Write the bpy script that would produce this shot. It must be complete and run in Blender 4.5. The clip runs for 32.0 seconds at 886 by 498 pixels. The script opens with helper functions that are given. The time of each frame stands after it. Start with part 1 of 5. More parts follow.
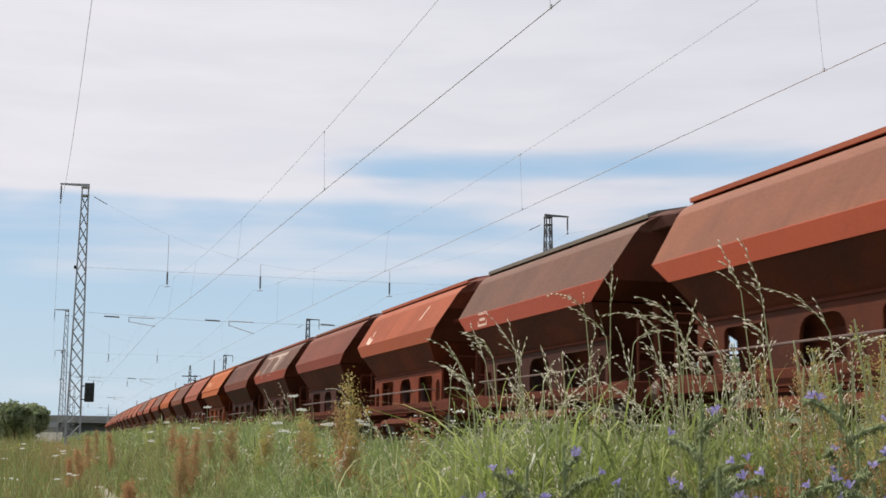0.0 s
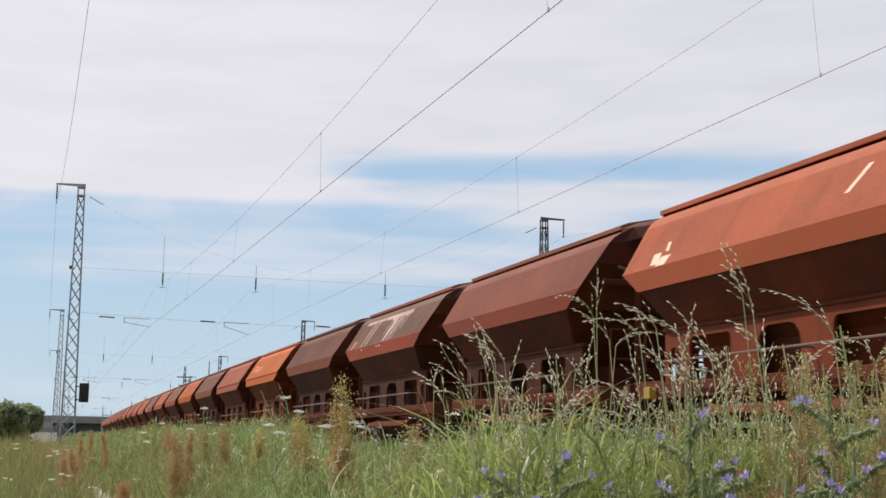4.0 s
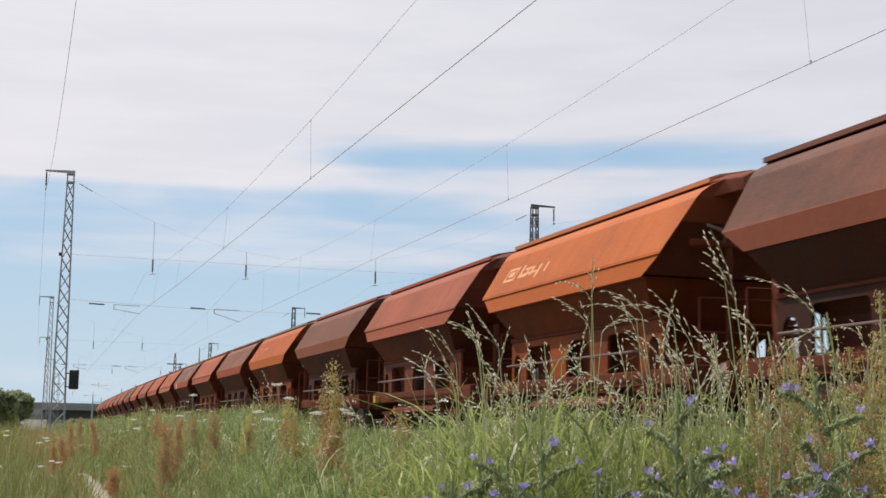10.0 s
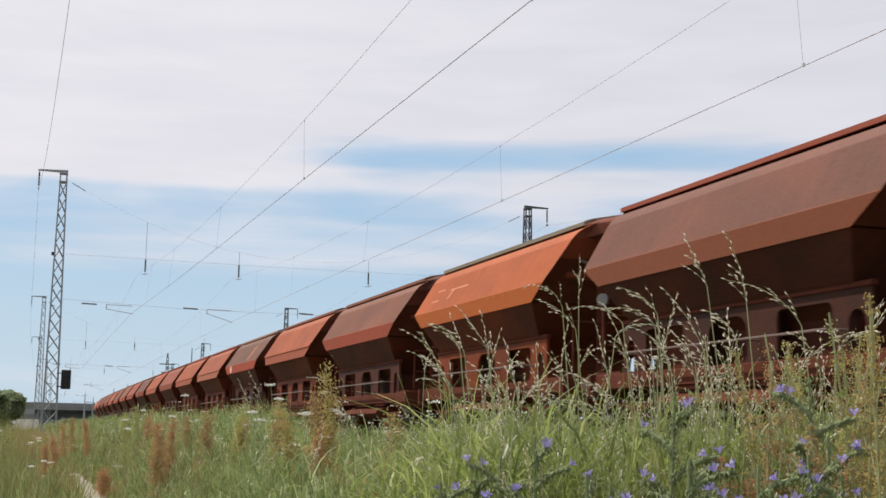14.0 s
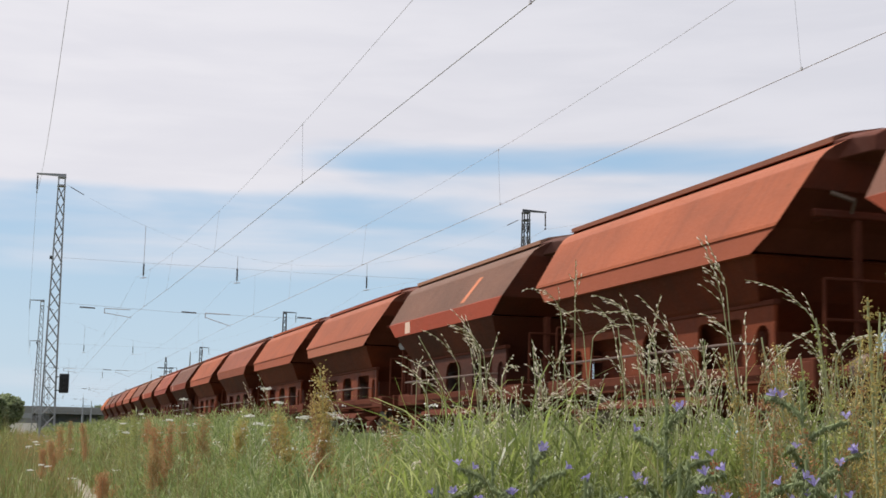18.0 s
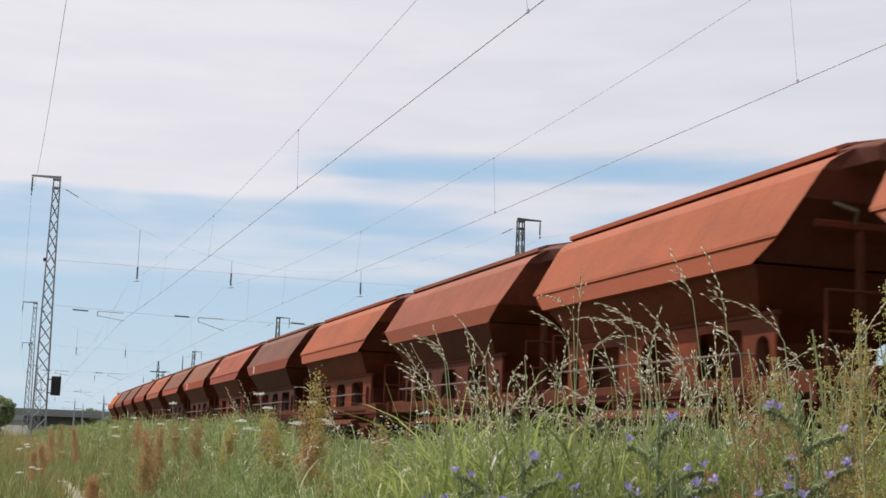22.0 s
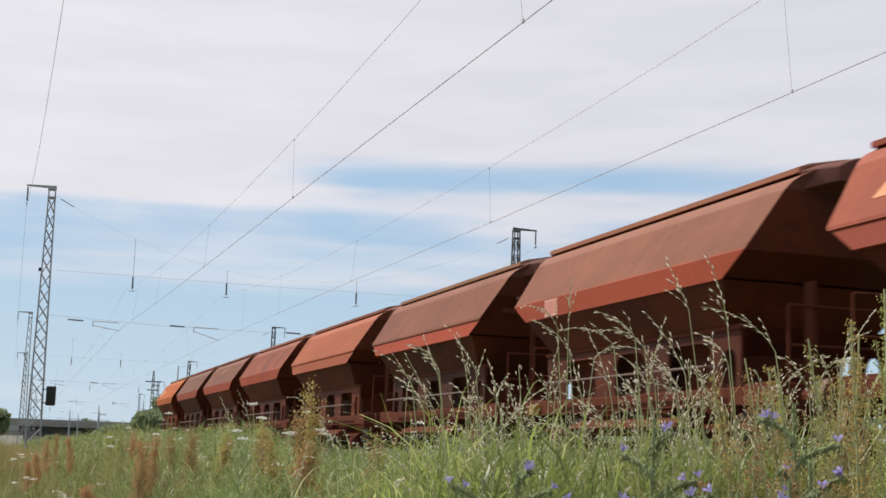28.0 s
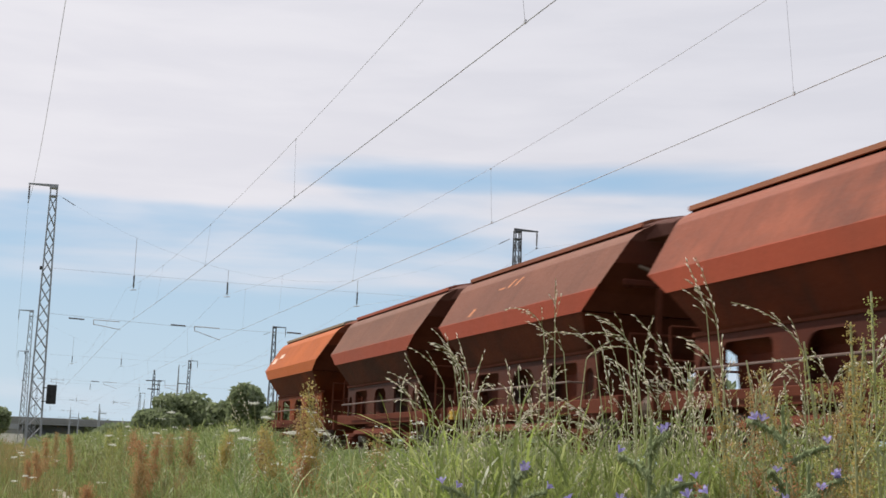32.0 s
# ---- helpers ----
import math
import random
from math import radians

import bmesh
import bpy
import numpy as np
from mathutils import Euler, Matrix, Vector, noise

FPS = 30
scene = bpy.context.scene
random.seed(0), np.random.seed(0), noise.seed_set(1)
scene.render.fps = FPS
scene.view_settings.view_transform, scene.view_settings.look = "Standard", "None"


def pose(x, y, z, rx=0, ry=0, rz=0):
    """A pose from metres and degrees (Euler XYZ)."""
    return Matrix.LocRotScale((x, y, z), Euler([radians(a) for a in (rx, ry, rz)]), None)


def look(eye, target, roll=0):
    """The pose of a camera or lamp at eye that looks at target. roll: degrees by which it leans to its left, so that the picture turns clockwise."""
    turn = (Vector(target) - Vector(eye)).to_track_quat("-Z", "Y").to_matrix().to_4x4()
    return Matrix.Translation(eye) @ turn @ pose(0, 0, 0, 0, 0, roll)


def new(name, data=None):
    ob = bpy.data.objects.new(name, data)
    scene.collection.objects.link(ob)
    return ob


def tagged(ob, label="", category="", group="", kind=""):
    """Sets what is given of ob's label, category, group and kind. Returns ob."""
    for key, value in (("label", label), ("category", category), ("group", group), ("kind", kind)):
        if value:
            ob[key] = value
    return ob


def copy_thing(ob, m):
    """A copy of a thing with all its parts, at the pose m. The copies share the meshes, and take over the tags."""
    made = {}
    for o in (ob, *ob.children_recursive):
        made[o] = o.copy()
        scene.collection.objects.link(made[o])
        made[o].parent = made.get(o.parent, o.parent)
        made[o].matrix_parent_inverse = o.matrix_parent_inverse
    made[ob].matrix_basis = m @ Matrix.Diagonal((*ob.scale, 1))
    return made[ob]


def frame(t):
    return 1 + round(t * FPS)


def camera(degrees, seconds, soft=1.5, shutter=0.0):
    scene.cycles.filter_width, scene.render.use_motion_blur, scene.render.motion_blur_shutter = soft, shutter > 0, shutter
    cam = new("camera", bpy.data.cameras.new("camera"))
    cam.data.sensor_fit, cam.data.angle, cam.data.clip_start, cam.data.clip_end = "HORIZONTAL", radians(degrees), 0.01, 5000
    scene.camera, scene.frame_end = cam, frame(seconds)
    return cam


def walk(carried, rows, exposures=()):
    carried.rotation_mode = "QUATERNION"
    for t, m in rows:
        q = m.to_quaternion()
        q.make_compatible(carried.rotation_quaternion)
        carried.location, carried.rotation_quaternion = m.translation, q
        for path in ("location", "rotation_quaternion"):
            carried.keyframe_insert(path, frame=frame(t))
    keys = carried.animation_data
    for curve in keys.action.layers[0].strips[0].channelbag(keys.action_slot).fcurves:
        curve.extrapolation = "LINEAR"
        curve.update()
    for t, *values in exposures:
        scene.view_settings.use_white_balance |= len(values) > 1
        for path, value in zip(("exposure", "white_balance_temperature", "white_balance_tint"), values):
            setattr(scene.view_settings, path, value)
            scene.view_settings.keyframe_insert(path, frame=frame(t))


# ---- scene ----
# World: y runs along the track away from the camera, x to the right across the tracks, z = 0 at the top of the rails.
cam = camera(36.9, 32.0, soft=1.6, shutter=0.35)
# seconds, yaw, pitch, roll of the hand-held camera
TURNS = [
    (0, -17.024, 8.365, -0.673), (0.5, -16.981, 8.39, -0.744), (1, -16.9, 8.405, -0.865), (1.5, -16.966, 8.415, -0.889),
    (2, -16.955, 8.551, -1.124), (2.5, -17.02, 8.579, -1.324), (3, -16.997, 8.405, -1.17), (3.5, -17.153, 8.479, -1.042),
    (5.5, -17.39, 8.42, -0.954), (6, -17.485, 8.351, -0.879), (6.5, -17.419, 8.218, -0.81), (7, -17.738, 8.224, -0.714),
    (7.5, -17.717, 8.315, -0.705), (8, -17.883, 8.279, -0.893), (8.5, -17.735, 7.937, -0.89), (9, -17.647, 7.79, -1.092),
    (9.5, -17.754, 7.858, -1.02), (10, -17.665, 7.921, -0.979), (10.5, -17.742, 7.837, -0.99), (11, -17.749, 7.745, -0.77),
    (11.5, -17.925, 7.905, -0.8), (12, -17.9, 7.986, -0.907), (12.5, -17.789, 8.066, -1.092), (13, -17.916, 7.761, -1.185),
    (13.5, -17.991, 7.962, -1.098), (15.5, -18.066, 8.012, -1.492), (16, -18.155, 8.004, -1.549), (16.5, -18.012, 7.977, -1.254),
    (17, -17.875, 7.952, -1.189), (17.5, -17.876, 7.95, -1.102), (18, -18.056, 8.134, -1.139), (18.5, -17.883, 8.214, -1.207),
    (19, -17.959, 7.97, -1.013), (19.5, -18.022, 8.247, -1.091), (20, -18.152, 8.532, -1.614), (20.5, -18.408, 8.436, -1.938),
    (21, -18.289, 8.387, -1.774), (21.5, -18.376, 8.56, -1.748), (22, -18.407, 8.464, -1.868), (22.5, -18.308, 8.369, -1.837),
    (23, -18.313, 8.464, -1.799), (23.5, -18.322, 8.506, -1.705), (24, -18.388, 8.486, -1.623), (24.5, -18.082, 8.336, -1.508),
    (26.5, -18.272, 8.501, -1.792), (27, -18.377, 8.587, -1.772), (27.5, -18.408, 8.664, -1.823), (28, -18.587, 8.888, -1.829),
    (28.5, -18.528, 8.628, -1.826), (29, -18.359, 8.707, -1.87), (29.5, -18.428, 8.726, -1.997), (30, -18.576, 8.845, -2.039),
    (30.5, -18.442, 8.656, -2.013), (31, -18.615, 8.898, -2.066), (31.5, -18.555, 8.897, -2.089), (32, -18.58, 8.908, -2.116)]
walk(cam, [(t, pose(0.019 * t / 32, -0.006 * t / 32, 0.2, 90 + p, r, y)) for t, y, p, r in TURNS])

# ---------------------------------------------------------------- light
SUN_ELEV, SUN_AZ = 54.0, -48.0   # azimuth from +y towards +x, degrees
world = bpy.data.worlds.new("summer_sky")
scene.world = world
world.use_nodes = True


def build_sky():
    nt = world.node_tree
    nt.nodes.clear()

    def node(kind, **vals):
        n = nt.nodes.new("ShaderNode" + kind)
        for k, v in vals.items():
            n.inputs[k].default_value = v
        return n

    def mapped(value, a, b, c=0.0, d=1.0):
        n = node("MapRange", **{"From Min": a, "From Max": b, "To Min": c, "To Max": d})
        n.interpolation_type = "SMOOTHSTEP"
        nt.links.new(value, n.inputs["Value"])
        return n.outputs["Result"]

    def maths(op, a, b):
        n = nt.nodes.new("ShaderNodeMath")
        n.operation = op
        for i, v in enumerate((a, b)):
            if isinstance(v, float):
                n.inputs[i].default_value = v
            else:
                nt.links.new(v, n.inputs[i])
        return n.outputs[0]

    def mix(fac, a, b):
        n = nt.nodes.new("ShaderNodeMix")
        n.data_type = "RGBA"
        for sock, v in ((n.inputs[0], fac), (n.inputs[6], a), (n.inputs[7], b)):
            if isinstance(v, (tuple, float)):
                sock.default_value = v
            else:
                nt.links.new(v, sock)
        return n.outputs[2]

    out = node("OutputWorld")
    bg = node("Background", Strength=0.1)
    sky = nt.nodes.new("ShaderNodeTexSky")
    sky.sky_type, sky.sun_disc = "NISHITA", False
    sky.sun_elevation, sky.sun_rotation = radians(SUN_ELEV), radians(SUN_AZ)
    sky.dust_density, sky.ozone_density = 1.5, 2.0
    co = node("TexCoord")
    sep = node("SeparateXYZ")
    nt.links.new(co.outputs["Generated"], sep.inputs[0])
    # streaks of high cloud, long and thin
    mp = node("Mapping")
    mp.inputs["Scale"].default_value = (1.5, 1.1, 9.5)
    mp.inputs["Rotation"].default_value = (radians(3), radians(-4), 0)
    mp.inputs["Location"].default_value = (3.1, 1.7, 0.35)
    nt.links.new(co.outputs["Generated"], mp.inputs[0])
    n1 = node("TexNoise", Scale=1.7, Detail=5.0, Roughness=0.45, Distortion=0.5)
    nt.links.new(mp.outputs[0], n1.inputs["Vector"])
    n2 = node("TexNoise", Scale=5.0, Detail=5.0, Roughness=0.5, Distortion=0.3)
    nt.links.new(mp.outputs[0], n2.inputs["Vector"])
    v = maths("ADD", maths("MULTIPLY", n1.outputs["Fac"], 0.68), maths("ADD", maths("MULTIPLY", n2.outputs["Fac"], 0.16), 0.07))
    # cover: haze low down, broken above it, closed higher up
    Z, X = sep.outputs["Z"], sep.outputs["X"]
    high = mapped(Z, 0.203, 0.235, 0.0, 0.25)
    band = maths("ADD", mapped(Z, 0.174, 0.184, 0.0, 0.09), mapped(Z, 0.193, 0.201, 0.0, -0.09))
    veil = maths("MULTIPLY", mapped(X, 0.27, 0.14, 0.0, 0.2), mapped(Z, 0.172, 0.195))
    low = mapped(Z, 0.16, 0.09, 0.0, -0.10)
    v = maths("ADD", maths("ADD", v, high), maths("ADD", maths("ADD", band, veil), low))
    cover = mapped(v, 0.41, 0.66, 0.06, 0.97)
    shade = mapped(n2.outputs["Fac"], 0.3, 0.7, 0.0, 1.0)
    bright = mix(shade, (7.8, 7.65, 8.2, 1), (8.4, 8.2, 8.65, 1))
    dull = mix(shade, (7.1, 7.05, 7.65, 1), (7.65, 7.55, 8.1, 1))
    cloud = mix(mapped(X, 0.05, 0.5), bright, dull)
    horizon = mapped(sep.outputs["Z"], 0.2, 0.0, 0.0, 1.0)
    blue = mix(0.72, sky.outputs[0], (3.9, 6.15, 8.5, 1))
    blue = mix(maths("MULTIPLY", horizon, 0.75), blue, (5.9, 7.2, 8.15, 1))
    nt.links.new(mix(cover, blue, cloud), bg.inputs[0])
    nt.links.new(bg.outputs[0], out.inputs[0])


build_sky()
sun_data = bpy.data.lights.new("sun", "SUN")
sun_data.energy, sun_data.angle, sun_data.color = 5.0, radians(0.6), (1.0, 0.94, 0.86)
sun = new("sun", sun_data)
SUN_TO = Vector((math.sin(radians(SUN_AZ)) * math.cos(radians(SUN_ELEV)), math.cos(radians(SUN_AZ)) * math.cos(radians(SUN_ELEV)), math.sin(radians(SUN_ELEV))))
sun.matrix_world = look(SUN_TO * 100, (0, 0, 0))


# ---------------------------------------------------------------- materials
class Nodes:
    """A material's node tree with short ways to add to it."""

    def __init__(self, name):
        self.m = bpy.data.materials.new(name)
        self.m.use_nodes = True
        self.t = self.m.node_tree
        self.b = self.t.nodes["Principled BSDF"]
        self.co = self.t.nodes.new("ShaderNodeTexCoord")

    def put(self, sock, v):
        if isinstance(v, (int, float)):
            sock.default_value = v
        elif isinstance(v, tuple):
            sock.default_value = v if len(v) == 4 or sock.type != "RGBA" else (*v, 1)
        else:
            self.t.links.new(v, sock)

    def noise(self, scale, stretch=(1, 1, 1), detail=5.0, rough=0.6, at=(0, 0, 0)):
        mp = self.t.nodes.new("ShaderNodeMapping")
        mp.inputs["Scale"].default_value = stretch
        mp.inputs["Location"].default_value = at
        self.t.links.new(self.co.outputs["Object"], mp.inputs[0])
        n = self.t.nodes.new("ShaderNodeTexNoise")
        n.inputs["Scale"].default_value, n.inputs["Detail"].default_value, n.inputs["Roughness"].default_value = scale, detail, rough
        self.t.links.new(mp.outputs[0], n.inputs["Vector"])
        return n.outputs["Fac"]

    def ramp(self, v, a, b, c=0.0, d=1.0):
        n = self.t.nodes.new("ShaderNodeMapRange")
        for k, x in (("From Min", a), ("From Max", b), ("To Min", c), ("To Max", d)):
            n.inputs[k].default_value = x
        self.put(n.inputs["Value"], v)
        return n.outputs["Result"]

    def math(self, op, a, b=0.0):
        n = self.t.nodes.new("ShaderNodeMath")
        n.operation = op
        self.put(n.inputs[0], a)
        self.put(n.inputs[1], b)
        return n.outputs[0]

    def mix(self, fac, a, b):
        n = self.t.nodes.new("ShaderNodeMix")
        n.data_type = "RGBA"
        self.put(n.inputs[0], fac)
        self.put(n.inputs[6], a)
        self.put(n.inputs[7], b)
        return n.outputs[2]

    def z(self):
        s = self.t.nodes.new("ShaderNodeSeparateXYZ")
        self.t.links.new(self.co.outputs["Object"], s.inputs[0])
        return s.outputs["Z"]

    def island(self):
        return self.t.nodes.new("ShaderNodeNewGeometry").outputs["Random Per Island"]

    def done(self, col, rough=0.6, metal=0.0, bump=None, depth=0.01):
        self.put(self.b.inputs["Base Color"], col)
        self.put(self.b.inputs["Roughness"], rough)
        self.put(self.b.inputs["Metallic"], metal)
        self.b.inputs["Specular IOR Level"].default_value = 0.3
        if bump is not None:
            n = self.t.nodes.new("ShaderNodeBump")
            n.inputs["Distance"].default_value = depth
            n.inputs["Strength"].default_value = 0.6
            self.t.links.new(bump, n.inputs["Height"])
            self.t.links.new(n.outputs[0], self.b.inputs["Normal"])
        return self.m


def plain(name, c1, c2, scale=3.0, rough=0.6, metal=0.0, depth=0.004, spec=0.3):
    """Two tones broken up by noise at two scales."""
    k = Nodes(name)
    big = k.ramp(k.noise(scale), 0.3, 0.7)
    fine = k.noise(scale * 9)
    m = k.done(k.mix(k.math("MULTIPLY", k.math("ADD", big, fine), 0.5), c1, c2), rough, metal, fine, depth)
    k.b.inputs["Specular IOR Level"].default_value = spec
    return m


def paint(name, upper, lower, split=3.02, grime=0.5, seed=0.0):
    """Old wagon paint: two tones parted at a height, run-down dirt streaks, rust bloom, rubbed and faded patches."""
    k = Nodes(name)
    upper, lower = (tuple(c * f for c, f in zip(q, (0.73, 0.68, 0.55))) for q in (upper, lower))
    at = (seed * 3.7, seed * 1.9, seed)
    turned = (at[2] + 4, at[0], at[1])
    wob = k.ramp(k.noise(2.0, (1, 1, 1), at=at), 0.3, 0.7, -0.015, 0.015)
    edge = k.ramp(k.math("ADD", k.z(), wob), split - 0.012, split + 0.012)
    col = k.mix(edge, lower, upper)
    faded = k.ramp(k.noise(0.55, (1, 0.8, 1.4), 5, 0.6, turned), 0.42, 0.7, 0.0, 0.65)
    grime = k.math("MULTIPLY", k.ramp(edge, 0.0, 1.0, 0.3, 1.0), grime)
    col = k.mix(k.math("MULTIPLY", faded, grime), col, tuple(min(0.5, c * 1.5 + d) for c, d in zip(upper, (0.045, 0.012, 0.004))))
    patch = k.ramp(k.noise(0.8, (1, 0.6, 1), 6, 0.65, at), 0.42, 0.66, 0.0, 0.8)
    col = k.mix(k.math("MULTIPLY", patch, grime), col, tuple(c * 0.5 + 0.008 for c in upper))
    streak = k.ramp(k.noise(1.0, (0.5, 3.2, 0.22), 5, 0.6, at), 0.5, 0.75, 0.0, 0.5)
    col = k.mix(k.math("MULTIPLY", streak, grime), col, (0.05, 0.02, 0.014))
    rust = k.ramp(k.noise(5.0, (1, 1, 1), 8, 0.75, at), 0.6, 0.72, 0.0, 0.6)
    col = k.mix(rust, col, (0.12, 0.04, 0.016))
    # dusty pale tone on the rounded shoulder, with its sky sheen painted in
    dust_and_sheen = k.math("MULTIPLY", k.ramp(k.z(), 3.70, 3.74, 0.0, 0.55), k.ramp(k.noise(1.3, (1, 0.5, 1), 5, 0.6, turned), 0.3, 0.6, 0.45, 1.0))
    col = k.mix(dust_and_sheen, col, tuple(min(0.6, c * 1.35 + 0.05) for c in upper))
    fine = k.noise(30.0, (1, 1, 1), 4)
    col = k.mix(k.ramp(fine, 0.35, 0.75, 0.0, 0.2), col, tuple(c * 0.6 for c in upper))
    m = k.done(col, k.ramp(fine, 0.3, 0.7, 0.55, 0.8), 0.0, k.noise(0.9, (1, 1, 1), 2, at=at), 0.012)
    k.b.inputs["Specular IOR Level"].default_value = 0.14
    return m


def leaf(name, shades, rough=0.55, through_light=0.3, spec=0.35, patches=None):
    """Plant tissue: each blade or leaf a little different, with some light passing through."""
    k = Nodes(name)
    r = k.t.nodes.new("ShaderNodeValToRGB")
    r.color_ramp.interpolation = "LINEAR"
    while len(r.color_ramp.elements) < len(shades):
        r.color_ramp.elements.new(0.5)
    for i, c in enumerate(shades):
        r.color_ramp.elements[i].position = i / max(1, len(shades) - 1)
        r.color_ramp.elements[i].color = (*c, 1)
    k.t.links.new(k.island(), r.inputs[0])
    col = k.mix(k.ramp(k.noise(0.9, (1, 1, 1), 3), 0.3, 0.7, 0.0, 0.45), r.outputs[0], shades[0])
    if patches:
        col = k.mix(k.ramp(k.noise(0.42, (1, 0.6, 1), 4, 0.6, (4, 2, 0)), 0.46, 0.66, 0.0, 0.6), col, patches)
    m = k.done(col, rough)
    k.b.inputs["Specular IOR Level"].default_value = spec
    tr = k.t.nodes.new("ShaderNodeBsdfTranslucent")
    k.t.links.new(col, tr.inputs[0])
    mx = k.t.nodes.new("ShaderNodeMixShader")
    mx.inputs[0].default_value = through_light
    k.t.links.new(k.b.outputs[0], mx.inputs[1])
    k.t.links.new(tr.outputs[0], mx.inputs[2])
    k.t.links.new(mx.outputs[0], k.t.nodes["Material Output"].inputs[0])
    return m


M_STEEL = plain("galvanised_steel", (0.20, 0.215, 0.24), (0.30, 0.31, 0.33), 4, 0.55, 0.25)
M_DARKSTEEL = plain("silhouette_steel", (0.05, 0.052, 0.058), (0.09, 0.09, 0.10), 4, 0.6)
M_WIRE = plain("weathered_wire", (0.38, 0.385, 0.42), (0.48, 0.485, 0.52), 3, 0.6, 0.0)
M_INSUL = plain("brown_glazed_porcelain", (0.045, 0.03, 0.025), (0.07, 0.045, 0.035), 8, 0.6)
# rust plus painted-in shade, for the wagons' ends and undersides
M_RUST_SHADE = plain("rusty_shaded_steel", (0.072, 0.021, 0.013), (0.13, 0.042, 0.025), 2.2, 0.8, 0.0, 0.004, 0.06)
M_IRON = plain("worn_running_steel", (0.10, 0.075, 0.06), (0.17, 0.12, 0.09), 5, 0.5, 0.5)
M_RAIL_TUBE = plain("worn_rusty_tube", (0.11, 0.07, 0.06), (0.18, 0.13, 0.11), 4, 0.5)
M_WHITE = plain("chalky_white_paint", (0.62, 0.60, 0.57), (0.75, 0.73, 0.70), 5, 0.7)
M_CREAM = plain("faded_label_paint", (0.55, 0.36, 0.28), (0.66, 0.50, 0.40), 6, 0.7)
M_PALE = plain("pale_orange_ghost_paint", (0.46, 0.17, 0.065), (0.56, 0.29, 0.15), 5, 0.7)
M_BEIGE = plain("thin_beige_spray_paint", (0.20, 0.11, 0.085), (0.50, 0.40, 0.33), 1.8, 0.7)
M_PINK = plain("faded_pink_label", (0.44, 0.17, 0.13), (0.52, 0.24, 0.19), 5, 0.7)
M_STROKE = plain("orange_stroke_paint", (0.42, 0.12, 0.05), (0.5, 0.17, 0.08), 4, 0.7)
M_GHOST = plain("ghost_of_a_marking", (0.42, 0.15, 0.06), (0.5, 0.2, 0.09), 4, 0.7)
M_YELLOW = plain("yellow_paint", (0.36, 0.22, 0.02), (0.45, 0.30, 0.05), 6, 0.5)
M_BALLAST = plain("dark_ballast", (0.10, 0.085, 0.075), (0.24, 0.21, 0.18), 14, 0.9, 0, 0.03)
M_WOOD = plain("weathered_sleeper", (0.09, 0.07, 0.055), (0.16, 0.13, 0.11), 6, 0.85)
M_CONCRETE = plain("grey_concrete", (0.16, 0.165, 0.17), (0.24, 0.24, 0.24), 0.6, 0.85)
M_BLACK = plain("matt_black_sheet", (0.018, 0.018, 0.02), (0.03, 0.03, 0.033), 5, 0.6)
M_BARK = plain("grey_brown_bark", (0.10, 0.08, 0.06), (0.18, 0.15, 0.12), 6, 0.9, 0, 0.02)


def soil():
    k = Nodes("meadow_soil")
    turf = k.mix(k.ramp(k.noise(0.25, (1, 1, 1), 6), 0.35, 0.65), (0.085, 0.11, 0.03), (0.16, 0.15, 0.055))
    bare = k.mix(k.noise(9.0), (0.24, 0.21, 0.17), (0.36, 0.325, 0.275))
    fine = k.noise(14.0, detail=8.0)
    at = k.t.nodes.new("ShaderNodeAttribute")
    at.attribute_name = "bare"
    return k.done(k.mix(k.math("MULTIPLY", at.outputs["Fac"], k.ramp(fine, 0.25, 0.5)), turf, bare), 0.95, 0, fine, 0.03)


M_SOIL = soil()
M_MIDGRASS = leaf("summer_grass", [(0.10, 0.145, 0.040), (0.165, 0.23, 0.066), (0.235, 0.305, 0.095), (0.32, 0.38, 0.14), (0.50, 0.53, 0.29)], 0.42, 0.5, 0.35, (0.205, 0.20, 0.075))
M_GRASS = leaf("fresh_grass", [(0.14, 0.195, 0.042), (0.24, 0.32, 0.066), (0.345, 0.43, 0.10), (0.46, 0.53, 0.145), (0.62, 0.64, 0.31)], 0.40, 0.60, 0.4, (0.185, 0.205, 0.08))
M_DRYGRASS = leaf("dry_grass", [(0.175, 0.145, 0.055), (0.25, 0.205, 0.08), (0.16, 0.165, 0.055), (0.36, 0.30, 0.155)], 0.5, 0.45)
M_STRAW = leaf("straw_panicle", [(0.80, 0.73, 0.62), (0.88, 0.83, 0.74), (0.92, 0.89, 0.83), (0.84, 0.75, 0.64)], 0.4, 0.55)
M_STALK = leaf("green_straw_stalk", [(0.30, 0.33, 0.16), (0.46, 0.45, 0.27)], 0.5, 0.2)
M_SORREL = leaf("rust_red_sorrel_seed", [(0.38, 0.20, 0.09), (0.46, 0.25, 0.12), (0.50, 0.31, 0.16), (0.37, 0.17, 0.08)], 0.7, 0.5)
M_DARKDOCK = leaf("red_brown_dock_seed", [(0.30, 0.115, 0.055), (0.38, 0.16, 0.075), (0.44, 0.22, 0.11)], 0.7, 0.45)
M_RUSTY = leaf("orange_brown_sorrel_seed", [(0.33, 0.20, 0.085), (0.41, 0.27, 0.115), (0.39, 0.30, 0.135), (0.31, 0.165, 0.075)], 0.7, 0.4)
M_OCHRE = leaf("ochre_sorrel_seed", [(0.40, 0.31, 0.10), (0.50, 0.39, 0.14), (0.36, 0.32, 0.11), (0.50, 0.34, 0.15)], 0.7, 0.4)
